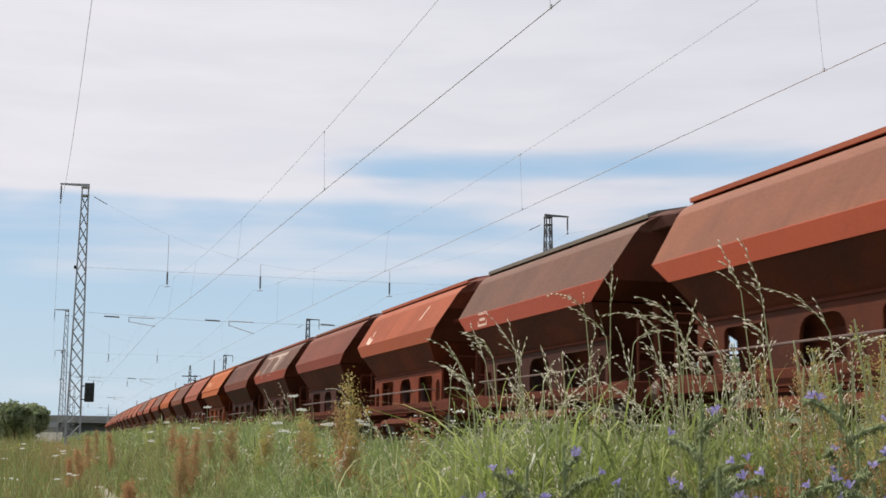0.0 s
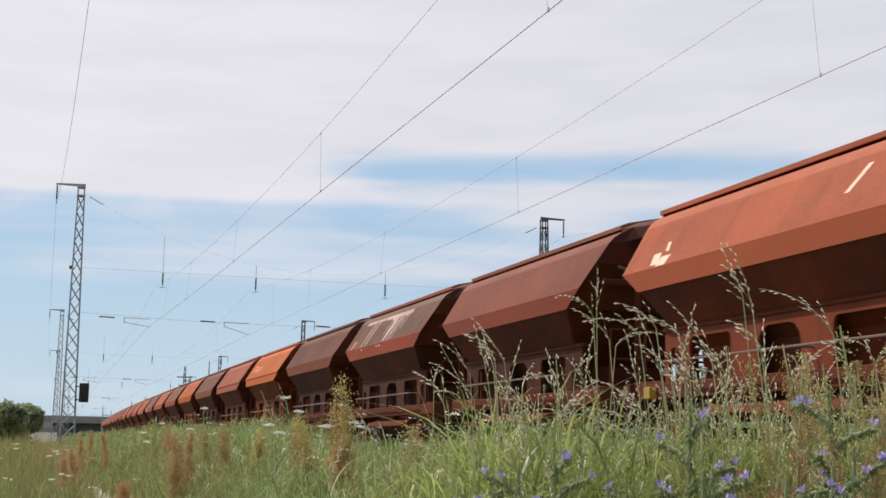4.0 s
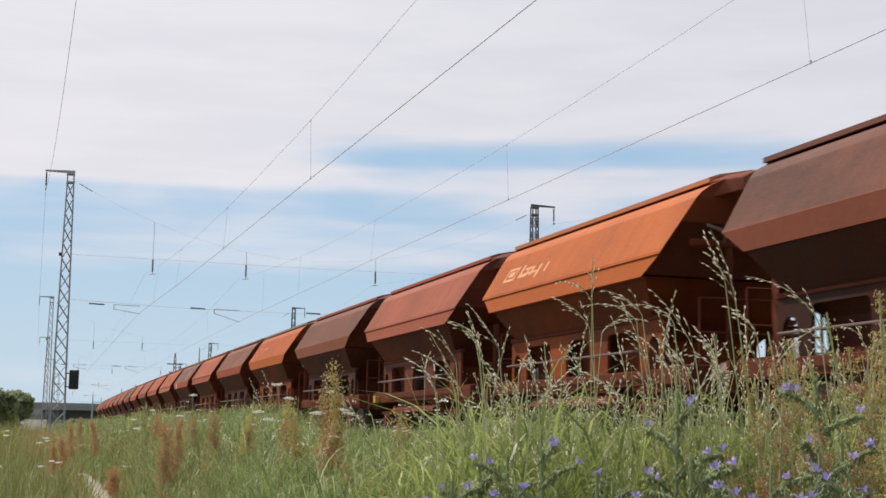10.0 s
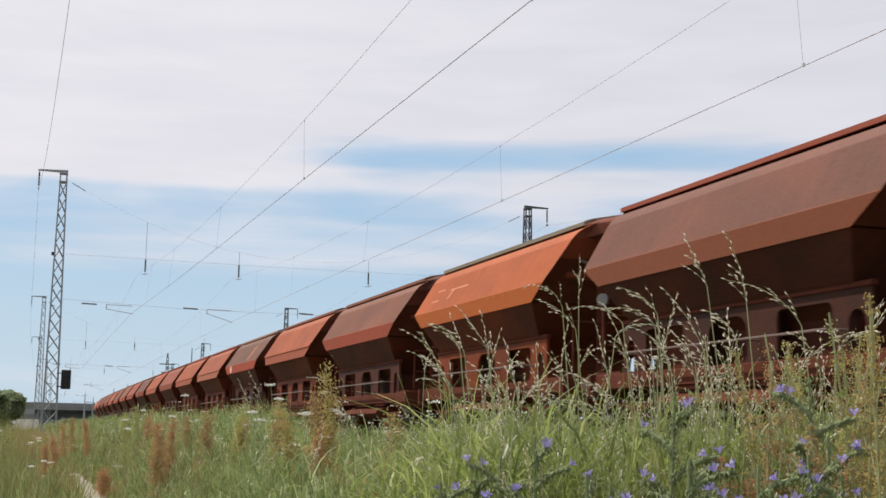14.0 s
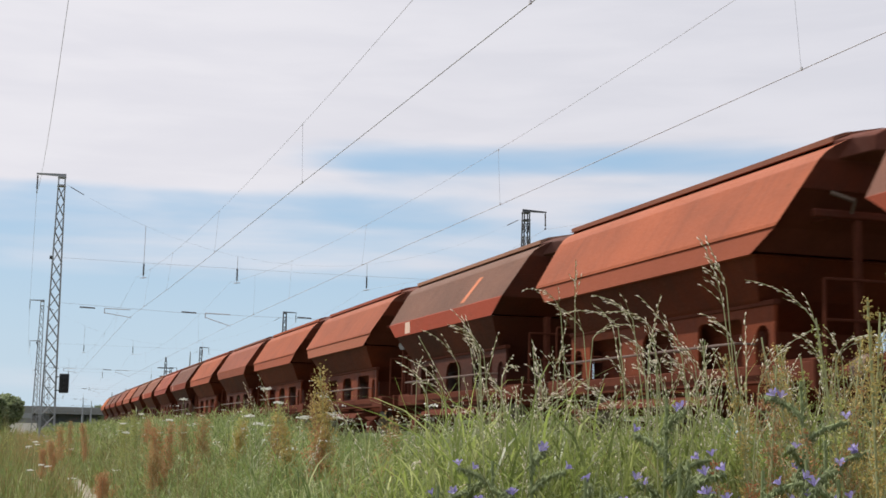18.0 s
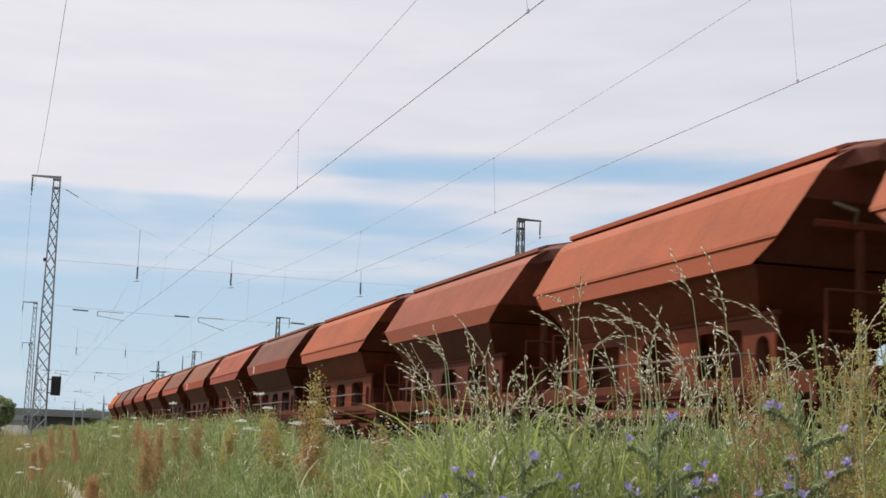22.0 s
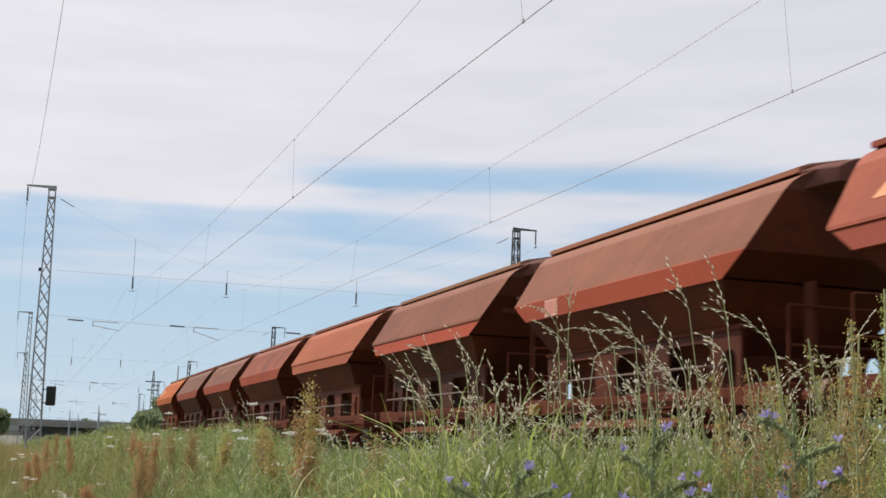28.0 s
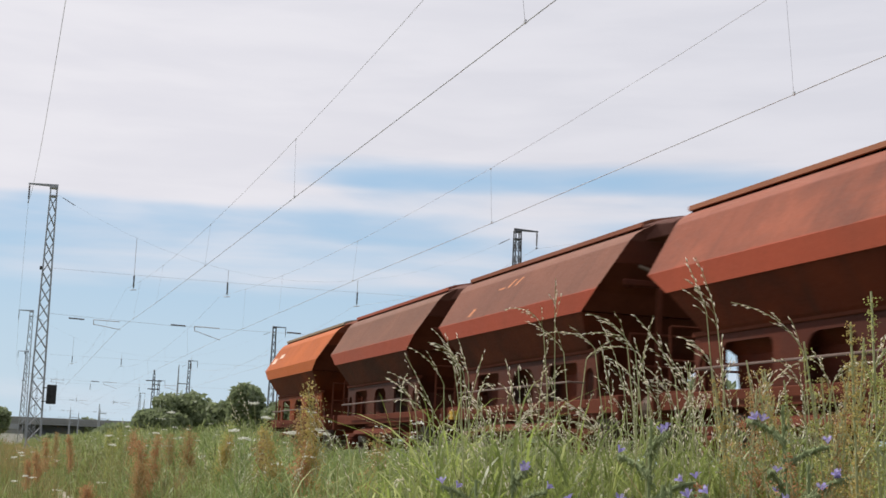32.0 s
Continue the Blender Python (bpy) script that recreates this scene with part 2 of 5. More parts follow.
M_GREENSEED = leaf("green_seed_head", [(0.30, 0.34, 0.10), (0.40, 0.42, 0.14), (0.46, 0.42, 0.17)], 0.7, 0.4)
M_BUGLOSS = leaf("bristly_grey_green", [(0.22, 0.27, 0.125), (0.28, 0.33, 0.17), (0.40, 0.44, 0.27)], 0.85, 0.35)
M_BLUE = leaf("violet_blue_petal", [(0.22, 0.19, 0.47), (0.30, 0.26, 0.55), (0.44, 0.39, 0.62)], 0.6, 0.35)
M_PETAL = leaf("white_petal", [(0.66, 0.66, 0.60), (0.75, 0.75, 0.70)], 0.6, 0.3)
M_YPETAL = leaf("yellow_petal", [(0.50, 0.50, 0.16), (0.62, 0.58, 0.20)], 0.6, 0.3)
# leaf greens paled and greyed to paint in the haze of distance
M_TREE = leaf("hazy_tree_leaf", [(0.16, 0.20, 0.105), (0.21, 0.25, 0.135), (0.26, 0.30, 0.17)], 0.5, 0.5)


# ---------------------------------------------------------------- mesh helpers
def part(name, bm, material, parent, label=""):
    me = bpy.data.meshes.new(name)
    bm.to_mesh(me)
    bm.free()
    me.materials.append(material)
    ob = new(name, me)
    ob.parent = parent
    if label:
        ob["label"] = label
    return ob


def again(ob, m, parent=None):
    """Another part on the same mesh."""
    o = new(ob.name.split(".")[0], ob.data)
    o.parent = parent or ob.parent
    o.matrix_basis = m
    return o


def prism(bm, outline, y0, y1, cut0=None, cut1=None, caps=True):
    """An outline in x, z drawn out along y; cut0 and cut1 pull single corners in from each end."""
    a = [bm.verts.new((x, y0 + (cut0[i] if cut0 else 0), z)) for i, (x, z) in enumerate(outline)]
    b = [bm.verts.new((x, y1 - (cut1[i] if cut1 else 0), z)) for i, (x, z) in enumerate(outline)]
    n = len(outline)
    for i in range(n):
        bm.faces.new((a[i], a[(i + 1) % n], b[(i + 1) % n], b[i]))
    if caps:
        bm.faces.new(a[::-1])
        bm.faces.new(b)


def box(bm, x0, x1, y0, y1, z0, z1):
    prism(bm, [(x0, z0), (x1, z0), (x1, z1), (x0, z1)], y0, y1)


def rod(bm, p, q, r, r2=None, seg=6):
    p, q = Vector(p), Vector(q)
    d = q - p
    m = Matrix.Translation((p + q) / 2) @ d.to_track_quat("Z", "Y").to_matrix().to_4x4()
    bmesh.ops.create_cone(bm, cap_ends=True, segments=seg, radius1=r, radius2=r if r2 is None else r2, depth=d.length, matrix=m)


def tidy(bm, bevel=0.0):
    bmesh.ops.recalc_face_normals(bm, faces=bm.faces[:])
    if bevel:
        bmesh.ops.bevel(bm, geom=bm.edges[:], offset=bevel, segments=1, affect="EDGES", clamp_overlap=True)
    return bm


def solid(name, material, parent, maker, bevel=0.0, label=""):
    bm = bmesh.new()
    maker(bm)
    return part(name, tidy(bm, bevel), material, parent, label)


def mesh_of(name, verts, faces, material, parent=None):
    """One object from arrays of corners and of equally long faces."""
    me = bpy.data.meshes.new(name)
    n, k = faces.shape
    me.vertices.add(len(verts))
    me.vertices.foreach_set("co", np.ascontiguousarray(verts, dtype=np.float32).ravel())
    me.loops.add(n * k)
    me.loops.foreach_set("vertex_index", np.ascontiguousarray(faces, dtype=np.int32).ravel())
    me.polygons.add(n)
    me.polygons.foreach_set("loop_start", np.arange(0, n * k, k, dtype=np.int32))
    me.update(calc_edges=True)
    me.materials.append(material)
    ob = new(name, me)
    ob.parent = parent
    return ob


# ---------------------------------------------------------------- ground, tracks
TRACK_X, NEAR_X, PITCH = 10.36, 5.45, 9.64


def bend(s):
    d = max(s - 30.0, 0.0)
    return d * d / (2 * 6387.0)


def heading(s):
    return -math.degrees(math.atan(max(s - 30.0, 0.0) / 6387.0))


def ground_z(x, y):
    """Flat meadow, a low formation under the tracks."""
    b = np.where(y > 30, (y - 30) ** 2 / (2 * 6387.0), 0.0)
    rise = np.clip((x - b - 2.6) / 1.6, 0, 1)
    rise = rise * rise * (3 - 2 * rise)
    near = np.exp(-((x / 40) ** 2 + (y / 60) ** 2))
    wave = (np.sin(x * 0.9 + 1.3 * np.sin(y * 0.31)) + np.sin(y * 0.7 + x * 0.4)) * 0.03 * near
    return -0.62 + 0.30 * rise + wave


def path_x(y):
    return 0.97 + 0.02 * (y - 15.2) + 0.03 * np.sin(y * 0.9)


def ground():
    ax = np.concatenate([[-3000, -1000, -300, -100, -60, -40, -30, -24], np.arange(-20, 0, 0.4), np.arange(0, 2.4, 0.08), np.arange(2.4, 36, 0.4), [40, 60, 100, 300, 1000, 3000]])
    ay = np.concatenate([[-3000, -1000, -300, -100, -60, -30], np.arange(-20, 60, 0.5), np.arange(60, 400, 8), [500, 700, 1000, 1600, 3000]])
    X, Y = np.meshgrid(ax, ay)
    V = np.stack([X, Y, ground_z(X, Y)], -1).reshape(-1, 3)
    nx, ny = len(ax), len(ay)
    i = (np.arange(ny - 1)[:, None] * nx + np.arange(nx - 1)[None]).ravel()
    ob = mesh_of("ground", V, np.stack([i, i + 1, i + nx + 1, i + nx], 1), M_SOIL)
    for p in ob.data.polygons:
        p.use_smooth = True
    bare = np.exp(-((V[:, 0] - path_x(V[:, 1])) / 0.24) ** 2) * (V[:, 1] > 9) * (V[:, 1] < 30)
    bare = np.maximum(bare, np.exp(-((V[:, 0] + 1.2) / 2.2) ** 4 - ((V[:, 1] - 14.6) / 2.2) ** 4))
    at = ob.data.attributes.new("bare", "FLOAT", "POINT")
    at.data.foreach_set("value", bare.astype(np.float32))
    tagged(ob, "wild summer meadow with a trodden footpath", "ground", kind="structure")


ground()
YS = [-40, 0, 30] + list(range(50, 451, 20))


def ribbon(bm, profile, xc):
    """A profile (x, z) swept along the track."""
    rows = [[bm.verts.new((xc + bend(y) + x, y, z)) for x, z in profile] for y in YS]
    for a, b in zip(rows, rows[1:]):
        for i in range(len(profile)):
            j = (i + 1) % len(profile)
            bm.faces.new((a[i], a[j], b[j], b[i]))
    bm.faces.new(rows[0][::-1])
    bm.faces.new(rows[-1])


RAIL = [(-0.07, -0.17), (0.07, -0.17), (0.07, -0.155), (0.012, -0.14), (0.012, -0.045), (0.036, -0.035), (0.036, 0.0), (-0.036, 0.0), (-0.036, -0.035), (-0.012, -0.045), (-0.012, -0.14), (-0.07, -0.155)]
for xc, what in ((NEAR_X, "empty track"), (TRACK_X, "track under the goods train")):
    bed = solid("ballast_bed", M_BALLAST, None, lambda bm: ribbon(bm, [(-2.3, -0.75), (2.3, -0.75), (1.55, -0.2), (-1.55, -0.2)], xc))
    tagged(bed, "grey-brown stone ballast of the " + what, "ballast", kind="structure")
    track = new("track")
    tagged(track, "steel rails on weathered sleepers, " + what, "railway track", kind="structure")
    for side in (-0.7535, 0.7535):
        solid("rail", M_IRON, track, lambda bm: ribbon(bm, [(x + side, z) for x, z in RAIL], xc))
    ys = np.arange(-20, 300, 0.62)
    cube = np.array([[sx, sy, sz] for sx in (-1.25, 1.25) for sy in (-0.125, 0.125) for sz in (-0.23, -0.172)])
    quads = np.array([[0, 1, 3, 2], [4, 6, 7, 5], [0, 4, 5, 1], [2, 3, 7, 6], [0, 2, 6, 4], [1, 5, 7, 3]])
    V = (cube[None] + np.array([[xc + bend(y), y, 0] for y in ys])[:, None]).reshape(-1, 3)
    F = (quads[None] + (np.arange(len(ys)) * 8)[:, None, None]).reshape(-1, 4)
    ob = mesh_of("sleeper_row", V, F, M_WOOD, track)
    ob["kind"] = "stuff"

# ---------------------------------------------------------------- the goods train
HALF = 3.94
OUT = [(-1.52, 2.60), (-1.52, 2.92), (-1.02, 3.70), (-0.93, 3.81), (-0.82, 3.89), (-0.66, 3.97), (-0.3, 4.13)]
OUT = OUT + [(-x, z) for x, z in OUT[::-1]]
CUT = [0.56, 0.0, -0.14, -0.17, -0.21, -0.25, -0.25]
CUT = CUT + CUT[::-1]
RIBBED = [(-1.58, 2.58), (-1.512, 2.865), (-1.535, 2.872), (-1.52, 2.92), (-1.02, 3.70), (-0.93, 3.81), (-0.82, 3.89), (-0.66, 3.97), (-0.3, 4.13)]
RIBBED = RIBBED + [(-x, z) for x, z in RIBBED[::-1]]
RCUT = [0.56, 0.08, 0.04, 0.0, -0.14, -0.17, -0.21, -0.25, -0.25]
RCUT = RCUT + RCUT[::-1]


def loft(bm, rings):
    """Rings (half width, half length, z), lowest first, joined into a funnel."""
    rr = [[bm.verts.new((sx * w, sy * l, z)) for sx, sy in ((-1, -1), (1, -1), (1, 1), (-1, 1))] for w, l, z in rings]
    for a, b in zip(rr, rr[1:]):
        for i in range(4):
            j = (i + 1) % 4
            bm.faces.new((a[i], a[j], b[j], b[i]))
    bm.faces.new(rr[0][::-1])
    bm.faces.new(rr[-1])


def hood(bm, y):
    """The roof's end, drawn in towards its tip."""
    inner = [(-0.80, 3.72), (-0.76, 3.985), (-0.50, 4.085), (-0.2, 4.16), (0.2, 4.16), (0.50, 4.085), (0.76, 3.985), (0.80, 3.72)]
    a, b = ([bm.verts.new((x * f, y * l, 4.12 + (z - 4.12) * g)) for x, z in inner] for f, g, l in ((1, 1, 4.025), (0.52, 0.75, 4.40)))
    for i in range(8):
        bm.faces.new((a[i], a[(i + 1) % 8], b[(i + 1) % 8], b[i]))
    bm.faces.new(a)
    bm.faces.new(b)


def tube_path(bm, pts, r):
    for p, q in zip(pts, pts[1:]):
        rod(bm, p, q, r, seg=6)


def holed_panel(bm, x0, x1, ya, yb, za, zb, holes):
    """An upright plate in the y, z plane with rounded openings through it; holes: (y centre, half width, z low, z high, corner)."""
    cols = sorted(holes)
    edges = [ya] + [(a[0] + a[1] + b[0] - b[1]) / 2 for a, b in zip(cols, cols[1:])] + [yb]
    for k, (yc, hw, zl, zh, rr) in enumerate(cols):
        ring = []
        for cx, cz, a0 in ((yc + hw - rr, zh - rr, 0), (yc - hw + rr, zh - rr, 90), (yc - hw + rr, zl + rr, 180), (yc + hw - rr, zl + rr, 270)):
            for st in range(4):
                a = radians(a0 + st * 30)
                ring.append((cx + rr * math.cos(a), cz + rr * math.sin(a)))
        outer = []
        e0, e1 = edges[k], edges[k + 1]
        for i, (y, z) in enumerate(ring):
            q = i // 4
            cy, cz = ((e1, zb), (e0, zb), (e0, za), (e1, za))[q]
            s = i % 4
            if s in (0, 3):
                horizontal = (q in (0, 2)) == (s == 0)
                outer.append((cy, z) if horizontal else (y, cz))
            else:
                outer.append((cy, cz))
        n = len(ring)
        vs = [[bm.verts.new((x, y, z)) for y, z in pts] for x in (x0, x1) for pts in (ring, outer)]
        for i in range(n):
            j = (i + 1) % n
            for a, b in ((vs[0], vs[1]), (vs[2], vs[3])):
                if (b[i].co - b[j].co).length > 1e-5:
                    bm.faces.new((a[i], b[i], b[j], a[j]))
                else:
                    bm.faces.new((a[i], b[i], a[j]))
            bm.faces.new((vs[0][i], vs[0][j], vs[2][j], vs[2][i]))
            if (vs[1][i].co - vs[1][j].co).length > 1e-5:
                bm.faces.new((vs[1][i], vs[3][i], vs[3][j], vs[1][j]))


HOLES = [(-2.93, 0.17, 1.10, 1.74, 0.165), (-1.84, 0.60, 1.04, 1.86, 0.10), (0.0, 0.52, 1.08, 1.86, 0.26), (1.84, 0.60, 1.04, 1.86, 0.10), (2.93, 0.17, 1.10, 1.74, 0.165)]
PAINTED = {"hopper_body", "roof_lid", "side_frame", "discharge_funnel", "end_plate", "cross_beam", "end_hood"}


def wagon(ribbed, closed):
    """A two-axle hopper wagon with a swing roof, its middle over the origin, rails at z = 0; closed: plated ends, else ends that slope in behind a cross beam."""
    root = new("hopper_wagon")
    o, c = (RIBBED, RCUT) if ribbed else (OUT, CUT)
    blank = M_RUST_SHADE
    bm = bmesh.new()
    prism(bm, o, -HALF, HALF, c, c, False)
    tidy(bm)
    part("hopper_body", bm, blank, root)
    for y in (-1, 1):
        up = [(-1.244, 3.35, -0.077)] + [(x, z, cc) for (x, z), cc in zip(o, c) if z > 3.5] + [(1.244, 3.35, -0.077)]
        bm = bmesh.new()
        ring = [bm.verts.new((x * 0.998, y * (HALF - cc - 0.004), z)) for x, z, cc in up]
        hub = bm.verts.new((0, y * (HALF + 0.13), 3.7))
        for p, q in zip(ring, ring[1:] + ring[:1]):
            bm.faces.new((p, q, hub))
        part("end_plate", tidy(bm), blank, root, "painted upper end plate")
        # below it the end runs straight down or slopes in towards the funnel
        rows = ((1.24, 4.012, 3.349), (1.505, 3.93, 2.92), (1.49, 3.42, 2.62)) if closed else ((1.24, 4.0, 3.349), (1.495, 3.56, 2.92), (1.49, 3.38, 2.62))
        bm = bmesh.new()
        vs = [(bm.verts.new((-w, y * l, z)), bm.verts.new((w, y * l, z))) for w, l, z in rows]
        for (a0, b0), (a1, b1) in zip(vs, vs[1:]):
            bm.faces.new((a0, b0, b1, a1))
        # dark steel tone carries the shade of the gap between wagons
        part("end_plate" if closed else "end_slope", tidy(bm), M_RUST_SHADE, root)
        if not closed:
            solid("cross_beam", blank, root, lambda bm: box(bm, -1.12, 1.12, min(y * 4.02, y * 4.12), max(y * 4.02, y * 4.12), 2.98, 3.09), 0.02)
            for x in (-0.82, 0.82):
                solid("beam_bracket", M_RUST_SHADE, root, lambda bm: box(bm, x - 0.03, x + 0.03, min(y * 3.6, y * 4.06), max(y * 3.6, y * 4.06), 2.99, 3.07))
                solid("roof_lever", M_IRON, root, lambda bm: (rod(bm, (x, y * 4.03, 3.32), (x * 0.72, y * 4.2, 3.20), 0.03), rod(bm, (x * 0.72, y * 4.2, 3.20), (x * 0.72, y * 4.12, 3.05), 0.022)))
            for x in (-0.48, 0.48):
                solid("end_post", M_RUST_SHADE, root, lambda bm: box(bm, x - 0.045, x + 0.045, min(y * 4.03, y * 4.11), max(y * 4.03, y * 4.11), 1.26, 2.98), 0.01)
        else:
            for x in (-0.62, 0.62):
                solid("end_stiffener", M_RUST_SHADE, root, lambda bm: box(bm, x - 0.04, x + 0.04, min(y * 3.95, y * 4.13), max(y * 3.95, y * 4.13), 1.26, 2.55), 0.01)
    # swing roof halves: long lids with a turned-down lip
    for s in (-1, 1):
        lip = [(s * 0.73, 3.965), (s * 0.765, 3.97), (s * 0.765, 4.04), (s * 0.60, 4.10), (s * 0.02, 4.215), (s * 0.02, 4.185), (s * 0.60, 4.06), (s * 0.70, 4.01)]
        solid("roof_lid", blank, root, lambda bm: prism(bm, lip, -4.02, 4.12))
    for y in (-1, 1):
        solid("end_hood", blank, root, lambda bm: hood(bm, y), 0.012, "rusty end hood of the roof, shade put into its tone")
    solid("discharge_funnel", M_RUST_SHADE, root, lambda bm: loft(bm, [(0.80, 2.5, 0.75), (0.88, 2.56, 1.7), (1.20, 2.95, 2.07), (1.495, 3.36, 2.598)]))
    # inward slope under the body and the frame with openings on each side
    for s in (-1, 1):
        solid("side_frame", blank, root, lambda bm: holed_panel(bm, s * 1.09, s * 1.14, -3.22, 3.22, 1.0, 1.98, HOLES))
        solid("frame_top_rail", M_RUST_SHADE, root, lambda bm: box(bm, min(s * 1.06, s * 1.165), max(s * 1.06, s * 1.165), -3.25, 3.25, 1.98, 2.05), 0.01)
        solid("grab_rail", M_RAIL_TUBE, root, lambda bm: (rod(bm, (s * 1.42, -2.75, 1.5), (s * 1.42, 2.75, 1.5), 0.018), rod(bm, (s * 1.42, -2.75, 1.5), (s * 1.14, -2.75, 1.5), 0.016), rod(bm, (s * 1.42, 2.75, 1.5), (s * 1.14, 2.75, 1.5), 0.016), rod(bm, (s * 1.42, -0.8, 1.5), (s * 1.14, -0.8, 1.5), 0.016)))
        solid("sole_bar", M_RUST_SHADE, root, lambda bm: box(bm, min(s * 0.98, s * 1.18), max(s * 0.98, s * 1.18), -4.2, 4.2, 0.98, 1.22), 0.012)
        solid("discharge_door", M_RUST_SHADE, root, lambda bm: prism(bm, [(s * 0.72, 0.62), (s * 1.34, 0.72), (s * 1.30, 0.80), (s * 0.72, 0.98)], -1.8, 1.8))
    for y in (-1, 1):
        solid("head_stock", M_RUST_SHADE, root, lambda bm: box(bm, -1.28, 1.28, min(y * 4.2, y * 4.3), max(y * 4.2, y * 4.3), 0.86, 1.24), 0.012)
        solid("platform", M_RUST_SHADE, root, lambda bm: box(bm, -1.15, 1.15, min(y * 3.3, y * 4.2), max(y * 3.3, y * 4.2), 1.225, 1.26))
        for x in (-1.02, 1.02):
            solid("railing_post", M_RUST_SHADE, root, lambda bm: rod(bm, (x, y * 4.15, 1.26), (x, y * 4.15, 2.22), 0.022, seg=8))
        for zz in (1.72, 2.22):
            solid("end_railing", M_RUST_SHADE, root, lambda bm: rod(bm, (-1.02, y * 4.15, zz), (1.02, y * 4.15, zz), 0.02))
        solid("air_hose", M_BLACK, root, lambda bm: tube_path(bm, [(-0.32, y * 4.3, 1.0), (-0.32, y * 4.45, 0.96), (-0.3, y * 4.56, 0.8), (-0.25, y * 4.68, 0.66), (-0.2, y * 4.8, 0.62)], 0.025))
        for x in (-0.875, 0.875):
            bf = solid("buffer", M_RUST_SHADE, root, lambda bm: rod(bm, (x, y * 4.3, 1.06), (x, y * 4.7, 1.06), 0.11, 0.085, 10))
            solid("buffer_head", M_IRON, bf, lambda bm: rod(bm, (x, y * 4.7, 1.06), (x, y * 4.81, 1.06), 0.21, 0.225, 14))
        solid("coupling_hook", M_IRON, root, lambda bm: (rod(bm, (0, y * 4.3, 1.05), (0, y * 4.68, 1.03), 0.045), rod(bm, (0, y * 4.68, 1.03), (0, y * 4.80, 0.98), 0.035)))
        ax = y * 2.75
        ws = solid("axle", M_IRON, root, lambda bm: rod(bm, (-1.0, ax, 0.46), (1.0, ax, 0.46), 0.075, seg=8))
        for x in (-0.7535, 0.7535):
            solid("wheel", M_IRON, ws, lambda bm: (rod(bm, (x - 0.065, ax, 0.46), (x + 0.065, ax, 0.46), 0.46, seg=28), rod(bm, (x - math.copysign(0.095, x), ax, 0.46), (x - math.copysign(0.06, x), ax, 0.46), 0.485, seg=28)))
        solid("brake_beam", M_RUST_SHADE, root, lambda bm: (rod(bm, (-0.8, ax - y * 0.55, 0.5), (0.8, ax - y * 0.55, 0.5), 0.05), box(bm, -0.82, -0.68, ax - y * 0.55 - 0.06, ax - y * 0.55 + 0.06, 0.3, 0.75), box(bm, 0.68, 0.82, ax - y * 0.55 - 0.06, ax - y * 0.55 + 0.06, 0.3, 0.75)))
        for s in (-1, 1):
            bx = solid("axle_box", M_RUST_SHADE, root, lambda bm: box(bm, min(s * 0.96, s * 1.22), max(s * 0.96, s * 1.22), ax - 0.16, ax + 0.16, 0.32, 0.62), 0.03)
            solid("leaf_spring", M_RUST_SHADE, bx, lambda bm: [box(bm, min(s * 1.03, s * 1.15), max(s * 1.03, s * 1.15), ax - l, ax + l, 0.64 + k * 0.022, 0.66 + k * 0.022) for k, l in enumerate((0.25, 0.35, 0.45, 0.55, 0.65))])
    return root


def on_side(bm, y0, y1, v0, v1, slant=0.0):
    """A thin painted piece on the camera-side flank; v runs from 0 at the fold to 1 at the shoulder, below 0 on the lower strip."""
    def spot(v):
        if v < 0:
            return -1.524, 2.92 + v * 0.94
        return -1.52 + 0.50 * v - 0.0035, 2.92 + 0.78 * v + 0.003
    (xa, za), (xb, zb) = spot(v0), spot(v1)
    vs = [bm.verts.new(p) for p in ((xa, y0, za), (xa, y1, za), (xb, y1 - slant, zb), (xb, y0 - slant, zb))]
    bm.faces.new(vs)


